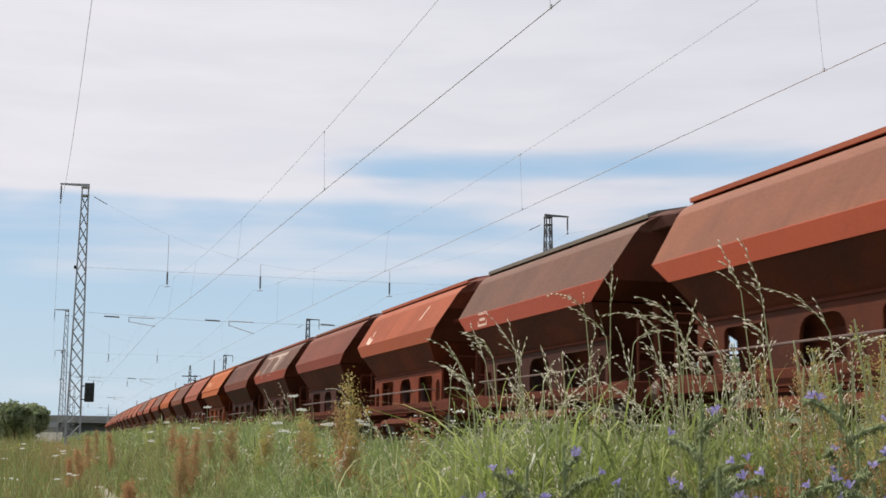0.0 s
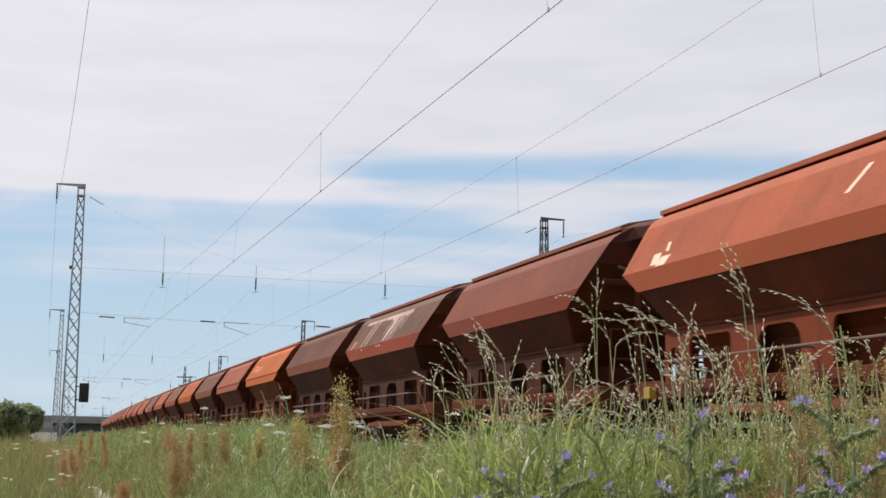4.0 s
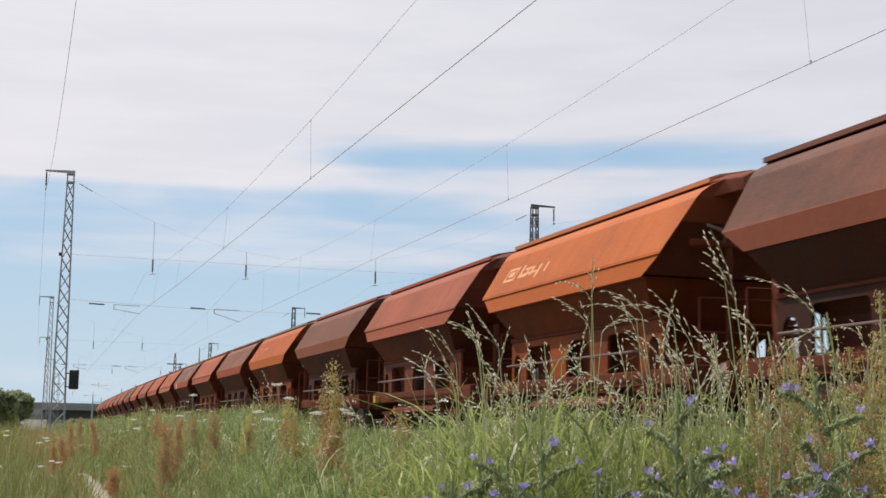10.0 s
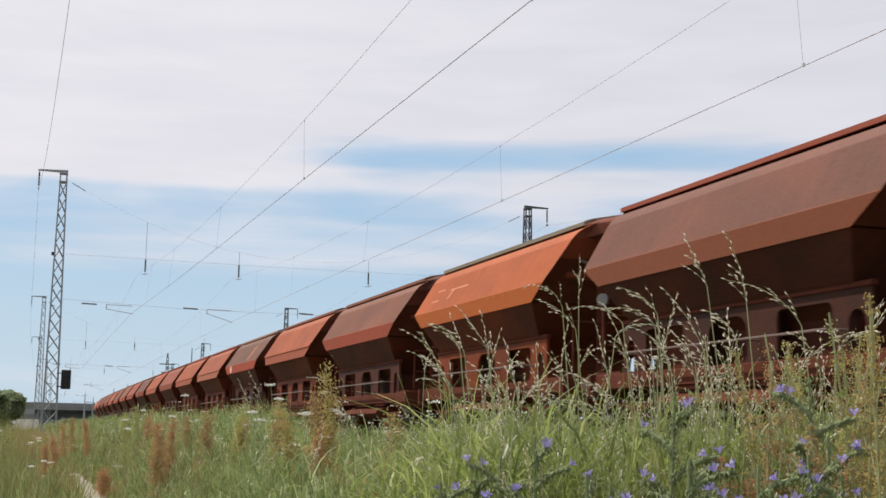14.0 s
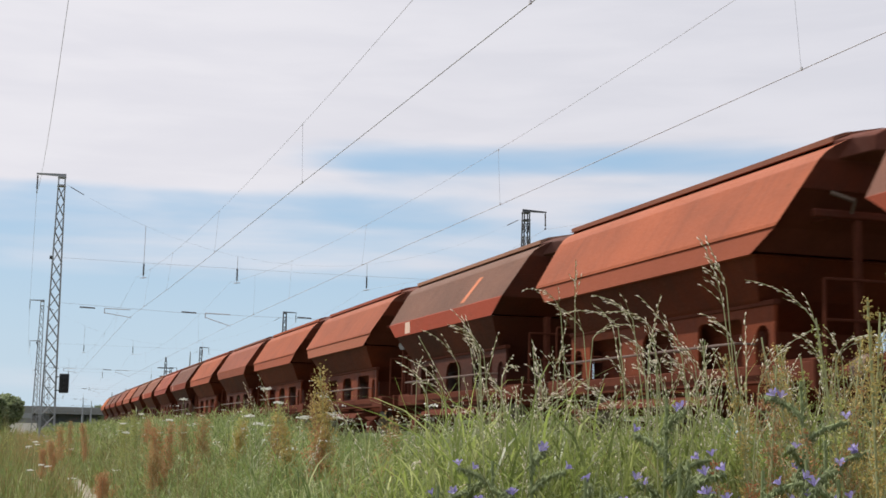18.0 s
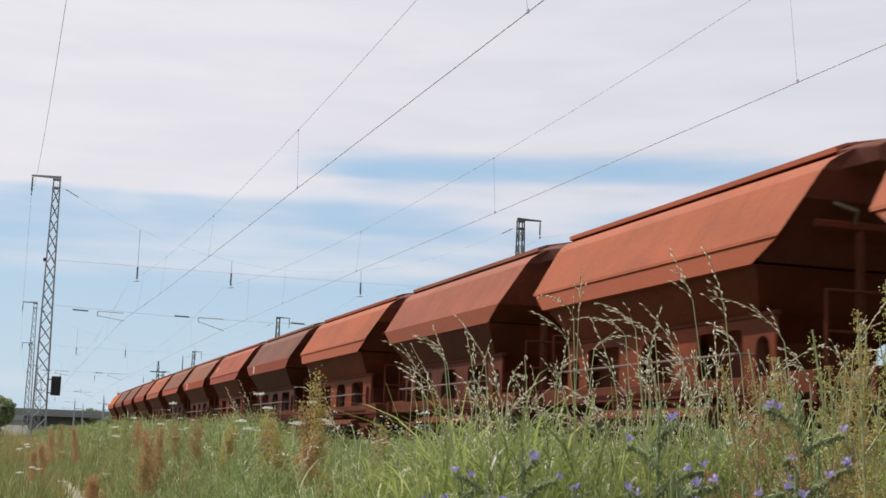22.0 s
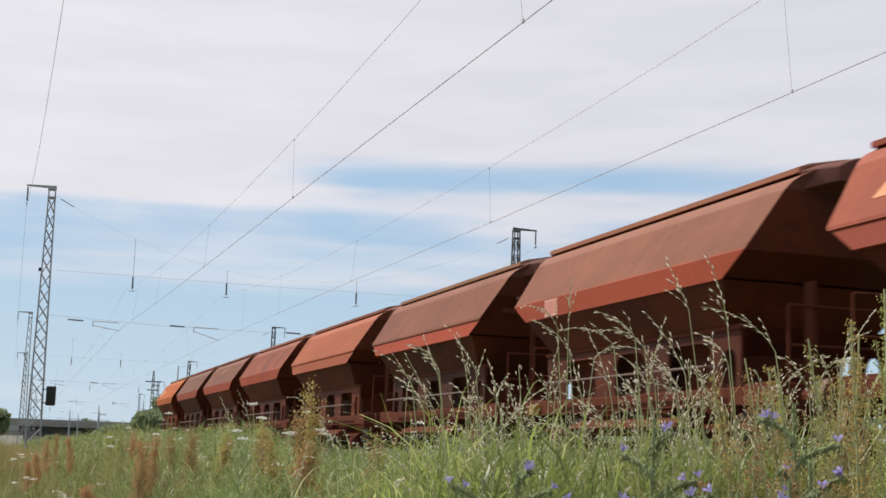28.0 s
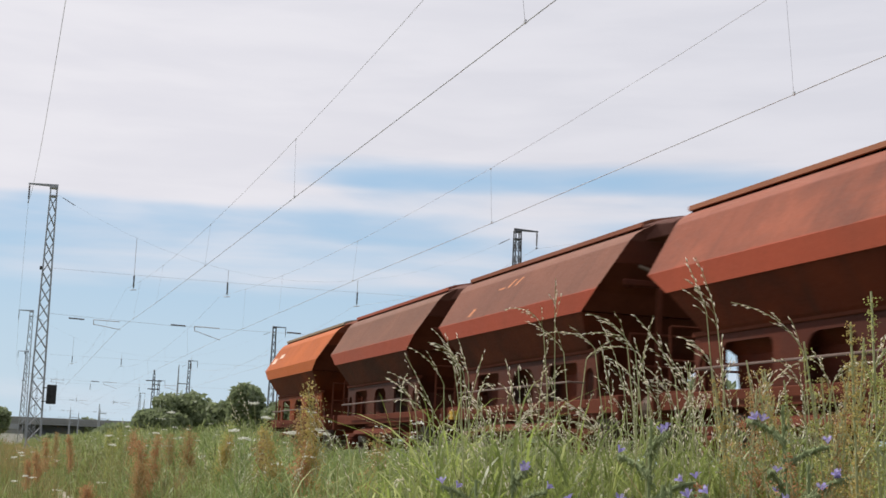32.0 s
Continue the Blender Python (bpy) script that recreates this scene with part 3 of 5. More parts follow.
# upper tone, lower tone, ribbed, roof lid tone, label words
BROWN, RUST, RED, SALMON = (0.145, 0.05, 0.032), (0.23, 0.078, 0.046), (0.29, 0.066, 0.036), (0.36, 0.10, 0.05)
ORANGE, GREYBR, DKRED, BRIGHT = (0.44, 0.115, 0.028), (0.165, 0.086, 0.070), (0.40, 0.08, 0.05), (0.36, 0.092, 0.045)
GREYLID, DARKLID = (0.22, 0.20, 0.175), (0.16, 0.145, 0.14)
FLEET = [
    ((0.245, 0.098, 0.066), (0.42, 0.085, 0.045), False, BRIGHT, "brown-red hopper wagon with a brighter red lower strip"),
    (GREYBR, DKRED, False, DARKLID, "dark grey-brown hopper wagon with a white framed label"),
    (BRIGHT, BRIGHT, False, BRIGHT, "orange-red hopper wagon with white spray marks"),
    ((0.19, 0.055, 0.038), (0.24, 0.055, 0.038), False, RUST, "dull dark red hopper wagon with worn paint"),
    ((0.14, 0.07, 0.056), (0.34, 0.07, 0.042), False, RED, "brown hopper wagon with beige graffiti that has run down"),
    ((0.12, 0.045, 0.033), (0.22, 0.065, 0.042), False, BROWN, "dark brown hopper wagon stained all over"),
    (ORANGE, ORANGE, True, (0.44, 0.16, 0.075), "bright orange hopper wagon with a pale faded marking"),
    ((0.31, 0.088, 0.055), (0.32, 0.088, 0.054), True, RED, "brick-red hopper wagon with a folded side rib"),
    ((0.165, 0.066, 0.050), (0.24, 0.078, 0.042), False, RED, "rust-brown hopper wagon with a paler lower strip"),
    ((0.40, 0.10, 0.032), (0.46, 0.125, 0.03), False, GREYLID, "orange hopper wagon with a pale grey roof lid"),
    ((0.205, 0.085, 0.062), (0.36, 0.075, 0.042), False, RUST, "red-brown hopper wagon with a red lower strip"),
    (SALMON, (0.31, 0.085, 0.05), True, RUST, "salmon-red ribbed hopper wagon with a rusty lid"),
    (GREYBR, (0.42, 0.082, 0.05), False, (0.32, 0.17, 0.13), "grey-brown hopper wagon with a cream label and an orange stroke"),
    ((0.34, 0.10, 0.056), (0.37, 0.13, 0.085), True, RED, "salmon-red ribbed hopper wagon with a pale scuffed lower edge"),
    ((0.35, 0.098, 0.05), (0.33, 0.09, 0.05), True, BRIGHT, "red ribbed hopper wagon with clean sides"),
    ((0.29, 0.09, 0.06), (0.30, 0.09, 0.056), False, RUST, "dull red smooth-sided hopper wagon"),
    ((0.36, 0.10, 0.05), (0.35, 0.095, 0.05), True, RED, "orange-red ribbed hopper wagon"),
    ((0.165, 0.072, 0.058), (0.30, 0.068, 0.045), False, RUST, "grey-brown hopper wagon with a small cream label"),
    ((0.32, 0.085, 0.055), (0.29, 0.065, 0.045), True, RED, "red ribbed hopper wagon with a bright scuff"),
    ((0.25, 0.10, 0.07), (0.40, 0.082, 0.046), False, (0.34, 0.14, 0.09), "brown-red hopper wagon with a white framed label and pale lid"),
    ((0.225, 0.088, 0.062), (0.42, 0.08, 0.045), True, (0.30, 0.16, 0.10), "brown hopper wagon with a bright red lower strip"),
    ((0.37, 0.11, 0.06), (0.35, 0.10, 0.055), True, RUST, "salmon-orange ribbed hopper wagon"),
    ((0.26, 0.078, 0.05), (0.37, 0.075, 0.042), False, (0.3, 0.12, 0.07), "orange-red hopper wagon with brown patches of older paint"),
    ((0.20, 0.085, 0.066), (0.36, 0.075, 0.045), False, RUST, "dull red hopper wagon with small white chalk marks"),
    ((0.19, 0.09, 0.07), (0.33, 0.078, 0.05), False, RED, "grey-red hopper wagon with a red lower strip"),
    (ORANGE, (0.43, 0.12, 0.035), False, (0.24, 0.20, 0.16), "bright orange last hopper wagon with a white mark"),
]
PLATED = {0, 1, 5, 7, 12, 15, 19, 21}
PROTO = {(r, c): wagon(r, c) for r in (False, True) for c in (False, True)}
WAGONS, used = [], set()
for i, (up, lo, ribbed, lid, words) in enumerate(FLEET):
    sort = (ribbed, i in PLATED)
    if sort not in used:
        w = PROTO[sort]
        used.add(sort)
    else:
        w = copy_thing(PROTO[sort], pose(0, 0, 0))
    WAGONS.append(w)
    tagged(w, words, "hopper wagon", "hopper wagons of the goods train")
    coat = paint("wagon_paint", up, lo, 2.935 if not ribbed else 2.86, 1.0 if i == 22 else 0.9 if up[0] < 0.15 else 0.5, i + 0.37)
    lid_coat = paint("lid_paint", lid, lid, 1.0, 0.5, i + 5.1)
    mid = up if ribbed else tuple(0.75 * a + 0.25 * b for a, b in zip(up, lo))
    # frame colour scaled down to hold the shade under the body's overhang
    frame_shade = 0.36 if up[0] < 0.3 else 0.55
    frame_coat = paint("shaded_frame_paint", tuple(frame_shade * c * f for c, f in zip(mid, (1.0, 0.86, 0.78))), tuple(0.8 * frame_shade * c for c in mid), 1.25, 1.0, i + 9.3)
    # hood, ends, beam and funnel: streaky darker coat with their shade painted in
    shade_tone = tuple(f * c + d for c, f, d in zip(mid, (0.30, 0.24, 0.20), (0.034, 0.006, 0.003)))
    shade_coat = paint("shaded_grimy_paint", shade_tone, shade_tone, 1.0, 1.0, i + 2.7)
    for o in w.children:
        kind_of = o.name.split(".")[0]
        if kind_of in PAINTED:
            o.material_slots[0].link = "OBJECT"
            o.material_slots[0].material = lid_coat if kind_of == "roof_lid" else coat if kind_of == "hopper_body" else frame_coat if kind_of == "side_frame" else shade_coat


def mark(i, what, material, pieces, label=""):
    bm = bmesh.new()
    for p in pieces:
        on_side(bm, *p)
    part(what, bm, material, WAGONS[i], label)


def framed(y, v, w=0.32, h=0.34, t=0.06):
    """A rectangle outline as four bars."""
    return [(y - w, y + w, v, v + t), (y - w, y + w, v + h - t, v + h), (y - w, y - w + t * 0.8, v, v + h), (y + w - t * 0.8, y + w, v, v + h)]


mark(1, "framed_label", M_CREAM, framed(2.3, -0.29, 0.28, 0.31, 0.05) + [(2.12, 2.48, -0.17, -0.11)], "pale framed label with unreadable lines")
mark(2, "spray_mark", M_CREAM, [(2.75, 3.0, 0.05, 0.30, -0.1), (2.5, 2.8, 0.0, 0.2, 0.05), (2.62, 2.72, 0.3, 0.5, -0.1)], "white spray mark")
mark(2, "spray_mark", M_CREAM, [(-1.9, -1.8, 0.4, 0.85, 0.2)], "pale scratch")
grng = np.random.default_rng(3)


def ragged(i, what, material, y0, y1, v0, v1, label, across=7, slant=0.08):
    """A run of paint with uneven edges, from v1 down to v0, or a band along the shoulder where it is wider than high."""
    bm = bmesh.new()
    rows = []
    for k in range(across + 1):
        u = k / across
        if y1 - y0 > 1.5:
            y = y0 + (y1 - y0) * u
            pair = ((y, v0 + grng.uniform(0, 0.6) * (v1 - v0)), (y + grng.uniform(-0.05, 0.05), v1))
        else:
            w = (y1 - y0) * (0.55 + 0.45 * u)
            c = (y0 + y1) / 2 - slant * u + grng.normal(0, 0.02)
            v = v0 + (v1 - v0) * u
            pair = ((c - w / 2 * grng.uniform(0.8, 1.15), v), (c + w / 2 * grng.uniform(0.8, 1.15), v))
        rows.append([bm.verts.new((-1.5235 + 0.50 * v, y, 2.923 + 0.78 * v)) for y, v in pair])
    for a, b in zip(rows, rows[1:]):
        bm.faces.new((a[0], a[1], b[1], b[0]))
    part(what, tidy(bm), material, WAGONS[i], label)


ragged(4, "graffiti_band", M_BEIGE, 0.75, 3.1, 0.86, 1.0, "thin beige overspray along the shoulder", 18)
ragged(4, "graffiti_band", M_BEIGE, -1.75, 0.75, 0.72, 1.0, "thin beige overspray along the shoulder", 16)
for y0, y1, v0, v1 in ((2.02, 2.2, 0.02, 0.88), (1.58, 1.72, 0.0, 0.9), (1.8, 1.86, 0.1, 0.6), (-0.52, -0.02, 0.03, 0.85), (-0.86, -0.66, 0.0, 0.8), (-1.12, -1.0, 0.06, 0.85), (-1.42, -1.34, 0.35, 0.9), (0.12, 0.2, 0.25, 0.8)):
    ragged(4, "graffiti_stroke", M_BEIGE, y0, y1, v0, v1, "beige graffiti stroke that has run down")
ragged(4, "paint_patch", M_STROKE, 3.12, 3.42, 0.02, 0.3, "orange patch of older paint", 4)
for y in (1.9, 0.2, -0.1):
    mark(4, "paint_splash", M_CREAM, [(y, y + 0.14, -0.1, -0.06)], "small white splash")
mark(6, "faded_marking", M_PALE, framed(2.9, 0.30, 0.3, 0.36, 0.07) + [(2.75, 3.05, 0.42, 0.56), (1.4, 2.3, 0.36, 0.42), (1.75, 2.2, 0.5, 0.56), (2.3, 2.42, 0.32, 0.66), (2.0, 2.3, 0.32, 0.38), (1.95, 2.05, 0.32, 0.55), (1.7, 1.82, 0.32, 0.56), (1.35, 1.47, 0.22, 0.56), (1.0, 1.1, 0.32, 0.55)], "pale faded marking of plain shapes")
mark(9, "faded_marking", M_GHOST, [(2.6, 3.1, 0.3, 0.34), (2.6, 3.1, 0.62, 0.66), (1.0, 2.2, 0.55, 0.6, 0.1), (1.9, 2.0, 0.3, 0.6, 0.1)], "pale faded marking of plain shapes")
mark(12, "label_plate", M_CREAM, [(2.15, 2.55, -0.30, -0.02)], "cream label")
mark(12, "paint_stroke", M_STROKE, [(-1.55, -1.3, 0.12, 0.8, 0.25)], "orange stroke")
mark(17, "label_plate", M_CREAM, [(2.3, 2.55, -0.28, -0.02)], "cream label")
mark(18, "scuff", M_PALE, [(3.0, 3.3, 0.3, 0.55, 0.1)], "pale scuff")
mark(19, "label_field", M_PINK, [(1.98, 2.52, -0.31, -0.03)], "paler red field of the label")
for p in ((1.98, 2.52, -0.32, -0.29), (1.98, 2.52, -0.05, -0.02)):
    mark(19, "label_line", M_CREAM, [p], "pale line of the label")
mark(23, "chalk_mark", M_GHOST, [(0.4, 0.5, 0.7, 0.9, 0.2), (0.75, 0.85, 0.7, 0.9, 0.2), (1.0, 1.3, 0.7, 0.74), (2.1, 2.25, 0.1, 0.3, 0.1)], "small white chalk marks")
mark(25, "chalk_mark", M_CREAM, [(3.0, 3.6, 0.3, 0.55, -0.1), (2.2, 2.8, 0.5, 0.68)], "white mark")

for i in (8, 12, 16):
    stand = solid("brake_stand", M_RUST_SHADE, WAGONS[i], lambda bm: rod(bm, (-1.12, 4.0, 1.26), (-1.12, 4.0, 2.5), 0.035, seg=8))
    solid("round_plate", M_CONCRETE, stand, lambda bm: rod(bm, (-1.17, 3.97, 2.46), (-1.13, 4.0, 2.46), 0.105, seg=16), 0.0, "small round grey plate")
for i in (2, 7, 10, 13, 19, 23):
    solid("yellow_plate", M_YELLOW, WAGONS[i], lambda bm: box(bm, -1.32, -1.19, 3.42, 3.62, 0.98, 1.16), 0.01, "yellow painted lever plate")

# ---------------------------------------------------------------- masts, cross-spans and wires
BASE, TOP = -0.62, 12.72


def insulator(bm, p, q, r=0.03, n=9):
    """A ribbed insulator, one turned body with n sheds."""
    p, q = Vector(p), Vector(q)
    d = (q - p).normalized()
    e = d.cross(Vector((0, 1, 0.01))).normalized()
    g = d.cross(e)
    rings = []
    for i in range(n):
        for u, w in ((0.0, 0.4), (0.1, 1.0), (0.55, 0.55), (0.9, 0.4)):
            c = p.lerp(q, (i + u) / n)
            rings.append([bm.verts.new(c + (e * math.cos(k * 0.8976) + g * math.sin(k * 0.8976)) * r * w) for k in range(7)])
    for a, b in zip(rings, rings[1:]):
        for k in range(7):
            bm.faces.new((a[k], a[(k + 1) % 7], b[(k + 1) % 7], b[k]))
    bm.faces.new(rings[0][::-1])
    bm.faces.new(rings[-1])


def lattice_mast(x, y, side, label):
    """A square lattice mast that tapers upwards; side: -1 or 1, the way its head arm points."""
    # right-hand masts get a darker steel that paints in their backlit look
    metal = M_STEEL if side < 0 else M_DARKSTEEL
    root = new("lattice_mast")
    root.matrix_basis = pose(x, y, BASE)
    h = TOP - BASE
    w = lambda z: 0.345 + (0.15 - 0.345) * z / h
    corners = ((-1, -1), (1, -1), (1, 1), (-1, 1))
    for cx, cy in corners:
        solid("leg", metal, root, lambda bm: rod(bm, (cx * w(0), cy * w(0), 0), (cx * w(h), cy * w(h), h), 0.052, 0.042, 4))
    bays = 17
    for k in range(4):
        (ax, ay), (bx, by) = corners[k], corners[(k + 1) % 4]

        bars, z = [], 0.05
        for n in range(bays):
            z2 = z + (h - 0.55) / bays
            for p, q in (((ax, ay), (bx, by)), ((bx, by), (ax, ay))):
                bars.append(((p[0] * w(z), p[1] * w(z), z), (q[0] * w(z2), q[1] * w(z2), z2)))
            z = z2
        if y < 100:
            for p, q in bars:
                solid("lacing_bar", metal, root, lambda bm: rod(bm, p, q, 0.017, seg=4))
        else:
            solid("lacing", metal, root, lambda bm: [rod(bm, p, q, 0.017, seg=4) for p, q in bars])["kind"] = "stuff"
    for z in (h - 0.5, h - 0.07):
        solid("head_plate", metal, root, lambda bm: box(bm, -0.2, 0.2, -0.19, 0.19, z, z + 0.09), 0.008)
    solid("head_arm", metal, root, lambda bm: prism(bm, [(-side * 0.2, h + 0.02), (side * 1.22, h + 0.04), (side * 1.22, h + 0.11), (-side * 0.2, h + 0.16)], -0.05, 0.05))
    ins = solid("arm_insulator", M_INSUL, root, lambda bm: insulator(bm, (side * 1.16, 0, h - 0.02), (side * 1.16, 0, h - 0.72), 0.06, 8))
    solid("clamp", metal, ins, lambda bm: (rod(bm, (side * 1.16, 0, h + 0.04), (side * 1.16, 0, h - 0.85), 0.014), box(bm, side * 1.16 - 0.03, side * 1.16 + 0.03, -0.08, 0.08, h - 0.9, h - 0.82)))
    solid("cable_box", M_BLACK, root, lambda bm: box(bm, -side * 0.0 - 0.36, -side * 0.0 - 0.2, -0.09, 0.09, 9.2, 9.36), 0.01)
    solid("footing", M_CONCRETE, root, lambda bm: box(bm, -0.6, 0.6, -0.6, 0.6, -0.5, 0.12), 0.03)
    return tagged(root, label, "catenary mast", "lattice masts along the line")


def cable(bm, pts, r):
    """One round wire through the points, six-sided."""
    pts = [Vector(p) for p in pts]
    rings = []
    for i, p in enumerate(pts):
        d = (pts[min(i + 1, len(pts) - 1)] - pts[max(i - 1, 0)]).normalized()
        e = d.cross(Vector((0, 0, 1)) if abs(d.z) < 0.9 else Vector((1, 0, 0))).normalized()
        g = d.cross(e)
        rings.append([bm.verts.new(p + (e * math.cos(k * 1.0472) + g * math.sin(k * 1.0472)) * r) for k in range(6)])
    for a, b in zip(rings, rings[1:]):
        for k in range(6):
            bm.faces.new((a[k], a[(k + 1) % 6], b[(k + 1) % 6], b[k]))
    bm.faces.new(rings[0][::-1])
    bm.faces.new(rings[-1])


def cross_span(y, xl, xr, hangs, arms):
    """Wires from mast to mast across the tracks, with hanging insulators and steady arms."""
    root = new("cross_span")
    root.matrix_basis = pose(0, y, 0)
    mid = (xl + xr) / 2
    sag = lambda x: 9.0 + 3.5 * ((x - mid) / ((xr - xl) / 2)) ** 2
    xs = [xl + (xr - xl) * k / 14 for k in range(15)]
    solid("carrier_cable", M_WIRE, root, lambda bm: cable(bm, [(x, 0.05, sag(x)) for x in xs], 0.0032))
    solid("upper_guy", M_WIRE, root, lambda bm: cable(bm, [(xl, 0, 8.68), (mid, 0, 8.62), (xr, 0, 8.68)], 0.006))
    solid("lower_guy", M_WIRE, root, lambda bm: cable(bm, [(xl, 0, 6.46), (xl + 6, 0, 6.24), (xr, 0, 6.2)], 0.007))
    for s, x in ((1, xl), (-1, xr)):
        solid("strain_insulator", M_INSUL, root, lambda bm: insulator(bm, (x + s * 0.45, 0.05, sag(x + s * 0.45)), (x + s * 1.1, 0.05, sag(x + s * 1.1))))
    for x in hangs:
        solid("hanger", M_WIRE, root, lambda bm: rod(bm, (x, 0, sag(x)), (x, 0, 7.85), 0.014))
        hi = solid("hanging_insulator", M_INSUL, root, lambda bm: insulator(bm, (x, 0, 8.62), (x, 0, 8.0), 0.06))
        solid("messenger_clamp", M_WIRE, hi, lambda bm: rod(bm, (x - 0.16, 0, 7.88), (x + 0.16, 0, 7.92), 0.02))
    for x, zc in arms:
        solid("guy_insulator", M_INSUL, root, lambda bm: insulator(bm, (x - 2.5, 0, 6.28), (x - 1.75, 0, 6.26), 0.055))
        solid("steady_arm", M_WIRE, root, lambda bm: (rod(bm, (x - 1.3, 0, 6.28), (x - 0.05, 0, 6.26), 0.02), rod(bm, (x - 1.3, 0, 6.28), (x - 1.3, 0, 6.02), 0.024), rod(bm, (x - 1.3, 0, 6.06), (x, 0, zc), 0.018)))
    return tagged(root, "thin cross-span wires with brown insulators between lattice masts", "overhead wiring", "cross-spans over the tracks")


SPANS = [(67.66, 1.87, 26.65), (135.0, 2.6, 26.6), (197.0, 3.6, 26.5), (262.0, 6.2, 29.6), (330.0, 9.0, 33.0)]
for y, xl, xr in SPANS:
    lattice_mast(xl, y, -1, "tall grey galvanised lattice mast at the meadow's edge")
    lattice_mast(xr, y, 1, "tall steel lattice mast behind the train, backlit darkness put into its colour")
    b = bend(y) * 0.9
    cross_span(y, xl, xr, (5.97 + b, 10.68 + b, 17.55 + b), ((5.48 + b, 5.87), (10.45 + b, 5.67), (16.4 + b, 5.75)))


def overhead_line(label, contact, mess_x, dip_z, drops):
    """Contact wire, messenger wire and droppers over one track."""
    root = new("overhead_line")
    last = contact[-1]
    far = [(last[0] + bend(y), y, 5.75) for y, a, c in SPANS[1:]]
    solid("contact_wire", M_WIRE, root, lambda bm: cable(bm, list(contact) + far, 0.0070))

    def mz(y):
        ends = [0.0] + [s[0] for s in SPANS]
        for a, c in zip(ends, ends[1:]):
            if y <= c:
                u = (y - (a + c) / 2) / ((c - a) / 2)
                return dip_z + (7.9 - dip_z) * u * u
        return 7.9
    ys = [-16, -8] + [67.66 * k / 14 for k in range(15)] + [67.66 + (SPANS[-1][0] - 67.66) * k / 40 for k in range(1, 41)]
    mx = lambda y: mess_x + bend(y)
    solid("messenger_wire", M_WIRE, root, lambda bm: cable(bm, [(mx(y), y, mz(max(y, 0.0))) for y in ys], 0.0038))

    def cpoint(y):
        line = list(contact) + far
        for p, q in zip(line, line[1:]):
            if p[1] <= y <= q[1]:
                u = (y - p[1]) / (q[1] - p[1])
                return tuple(a + (b - a) * u for a, b in zip(p, q))
    for y in drops:
        x, _, z = cpoint(y)
        d = solid("dropper", M_WIRE, root, lambda bm: rod(bm, (mx(y), y, mz(y)), (x, y, z), 0.0030, seg=4))
        solid("dropper_clamp", M_WIRE, d, lambda bm: box(bm, x - 0.012, x + 0.012, y - 0.022, y + 0.022, z - 0.01, z + 0.04))
        solid("dropper_clamp", M_WIRE, d, lambda bm: box(bm, mx(y) - 0.009, mx(y) + 0.009, y - 0.018, y + 0.018, mz(y) - 0.03, mz(y) + 0.01))
    return tagged(root, label, "overhead wire", "overhead lines")


overhead_line("thin overhead contact line above the empty near track", [(6.15, -14, 5.5), (5.79, 14.3, 5.5), (5.63, 27.6, 5.5), (5.52, 39.1, 5.5), (5.47, 50, 5.57), (5.48, 67.66, 5.87)], 5.6, 6.72, (2.5, 14.6, 27.2, 39.0, 51, 60, 80, 92, 104, 116, 128))
overhead_line("thin overhead contact line above the goods train", [(10.8, -14, 5.5), (10.46, 14.5, 5.5), (10.38, 27.8, 5.5), (10.22, 39.3, 5.5), (10.3, 52, 5.57), (10.45, 67.66, 5.67)], 10.32, 6.74, (4, 15.9, 27.95, 39.8, 51.5, 60, 80, 92, 104, 116, 128))
overhead_line("thin overhead contact line above the far track", [(16.6, -14, 5.5), (16.3, 30, 5.5), (16.4, 67.66, 5.75)], 17.4, 6.74, (27.95, 39.8, 51.5, 60, 80, 92, 104, 116))


def feeder(side, zsag):
    k = 1 if side < 0 else 2
    pts, prev = [], None
    stations = [(SPANS[0][k] + side * 1.16, 0.0)] + [(s[k] + side * 1.16, s[0]) for s in SPANS]
    for (xa, ya), (xb, yb) in zip(stations, stations[1:]):
        for n in range(12):
            u = n / 12
            pts.append((xa + (xb - xa) * u, ya + (yb - ya) * u, TOP - 0.88 - zsag * 4 * u * (1 - u)))
    pts.append((stations[-1][0], stations[-1][1], TOP - 0.88))
    ob = solid("feeder_cable", M_WIRE, None, lambda bm: cable(bm, pts, 0.0062))
    tagged(ob, "sagging feeder cable along the mast tops", "cable", "feeder cables")


feeder(-1, 2.45)
feeder(1, 1.6)


def signal():
    root = new("railway_signal")
    root.matrix_basis = pose(2.52, 66.9, 0)
    for z in (2.15, 2.8):
        solid("bracket", M_BLACK, root, lambda bm: rod(bm, (-0.40, 0.44, z), (0, 0.0, z), 0.025, seg=6))
    sc = solid("screen", M_BLACK, root, lambda bm: box(bm, -0.23, 0.23, -0.05, 0.02, 2.02, 2.95), 0.04)
    solid("lamp_housing", M_BLACK, sc, lambda bm: box(bm, -0.17, 0.17, 0.02, 0.30, 2.1, 2.85), 0.03)
    for z in (2.25, 2.5, 2.72):
        solid("lamp_hood", M_BLACK, sc, lambda bm: rod(bm, (0, -0.05, z), (0, -0.26, z), 0.08, 0.085, 10))
    tagged(root, "black colour-light signal screen bracketed to the lattice mast", "signal")


signal()


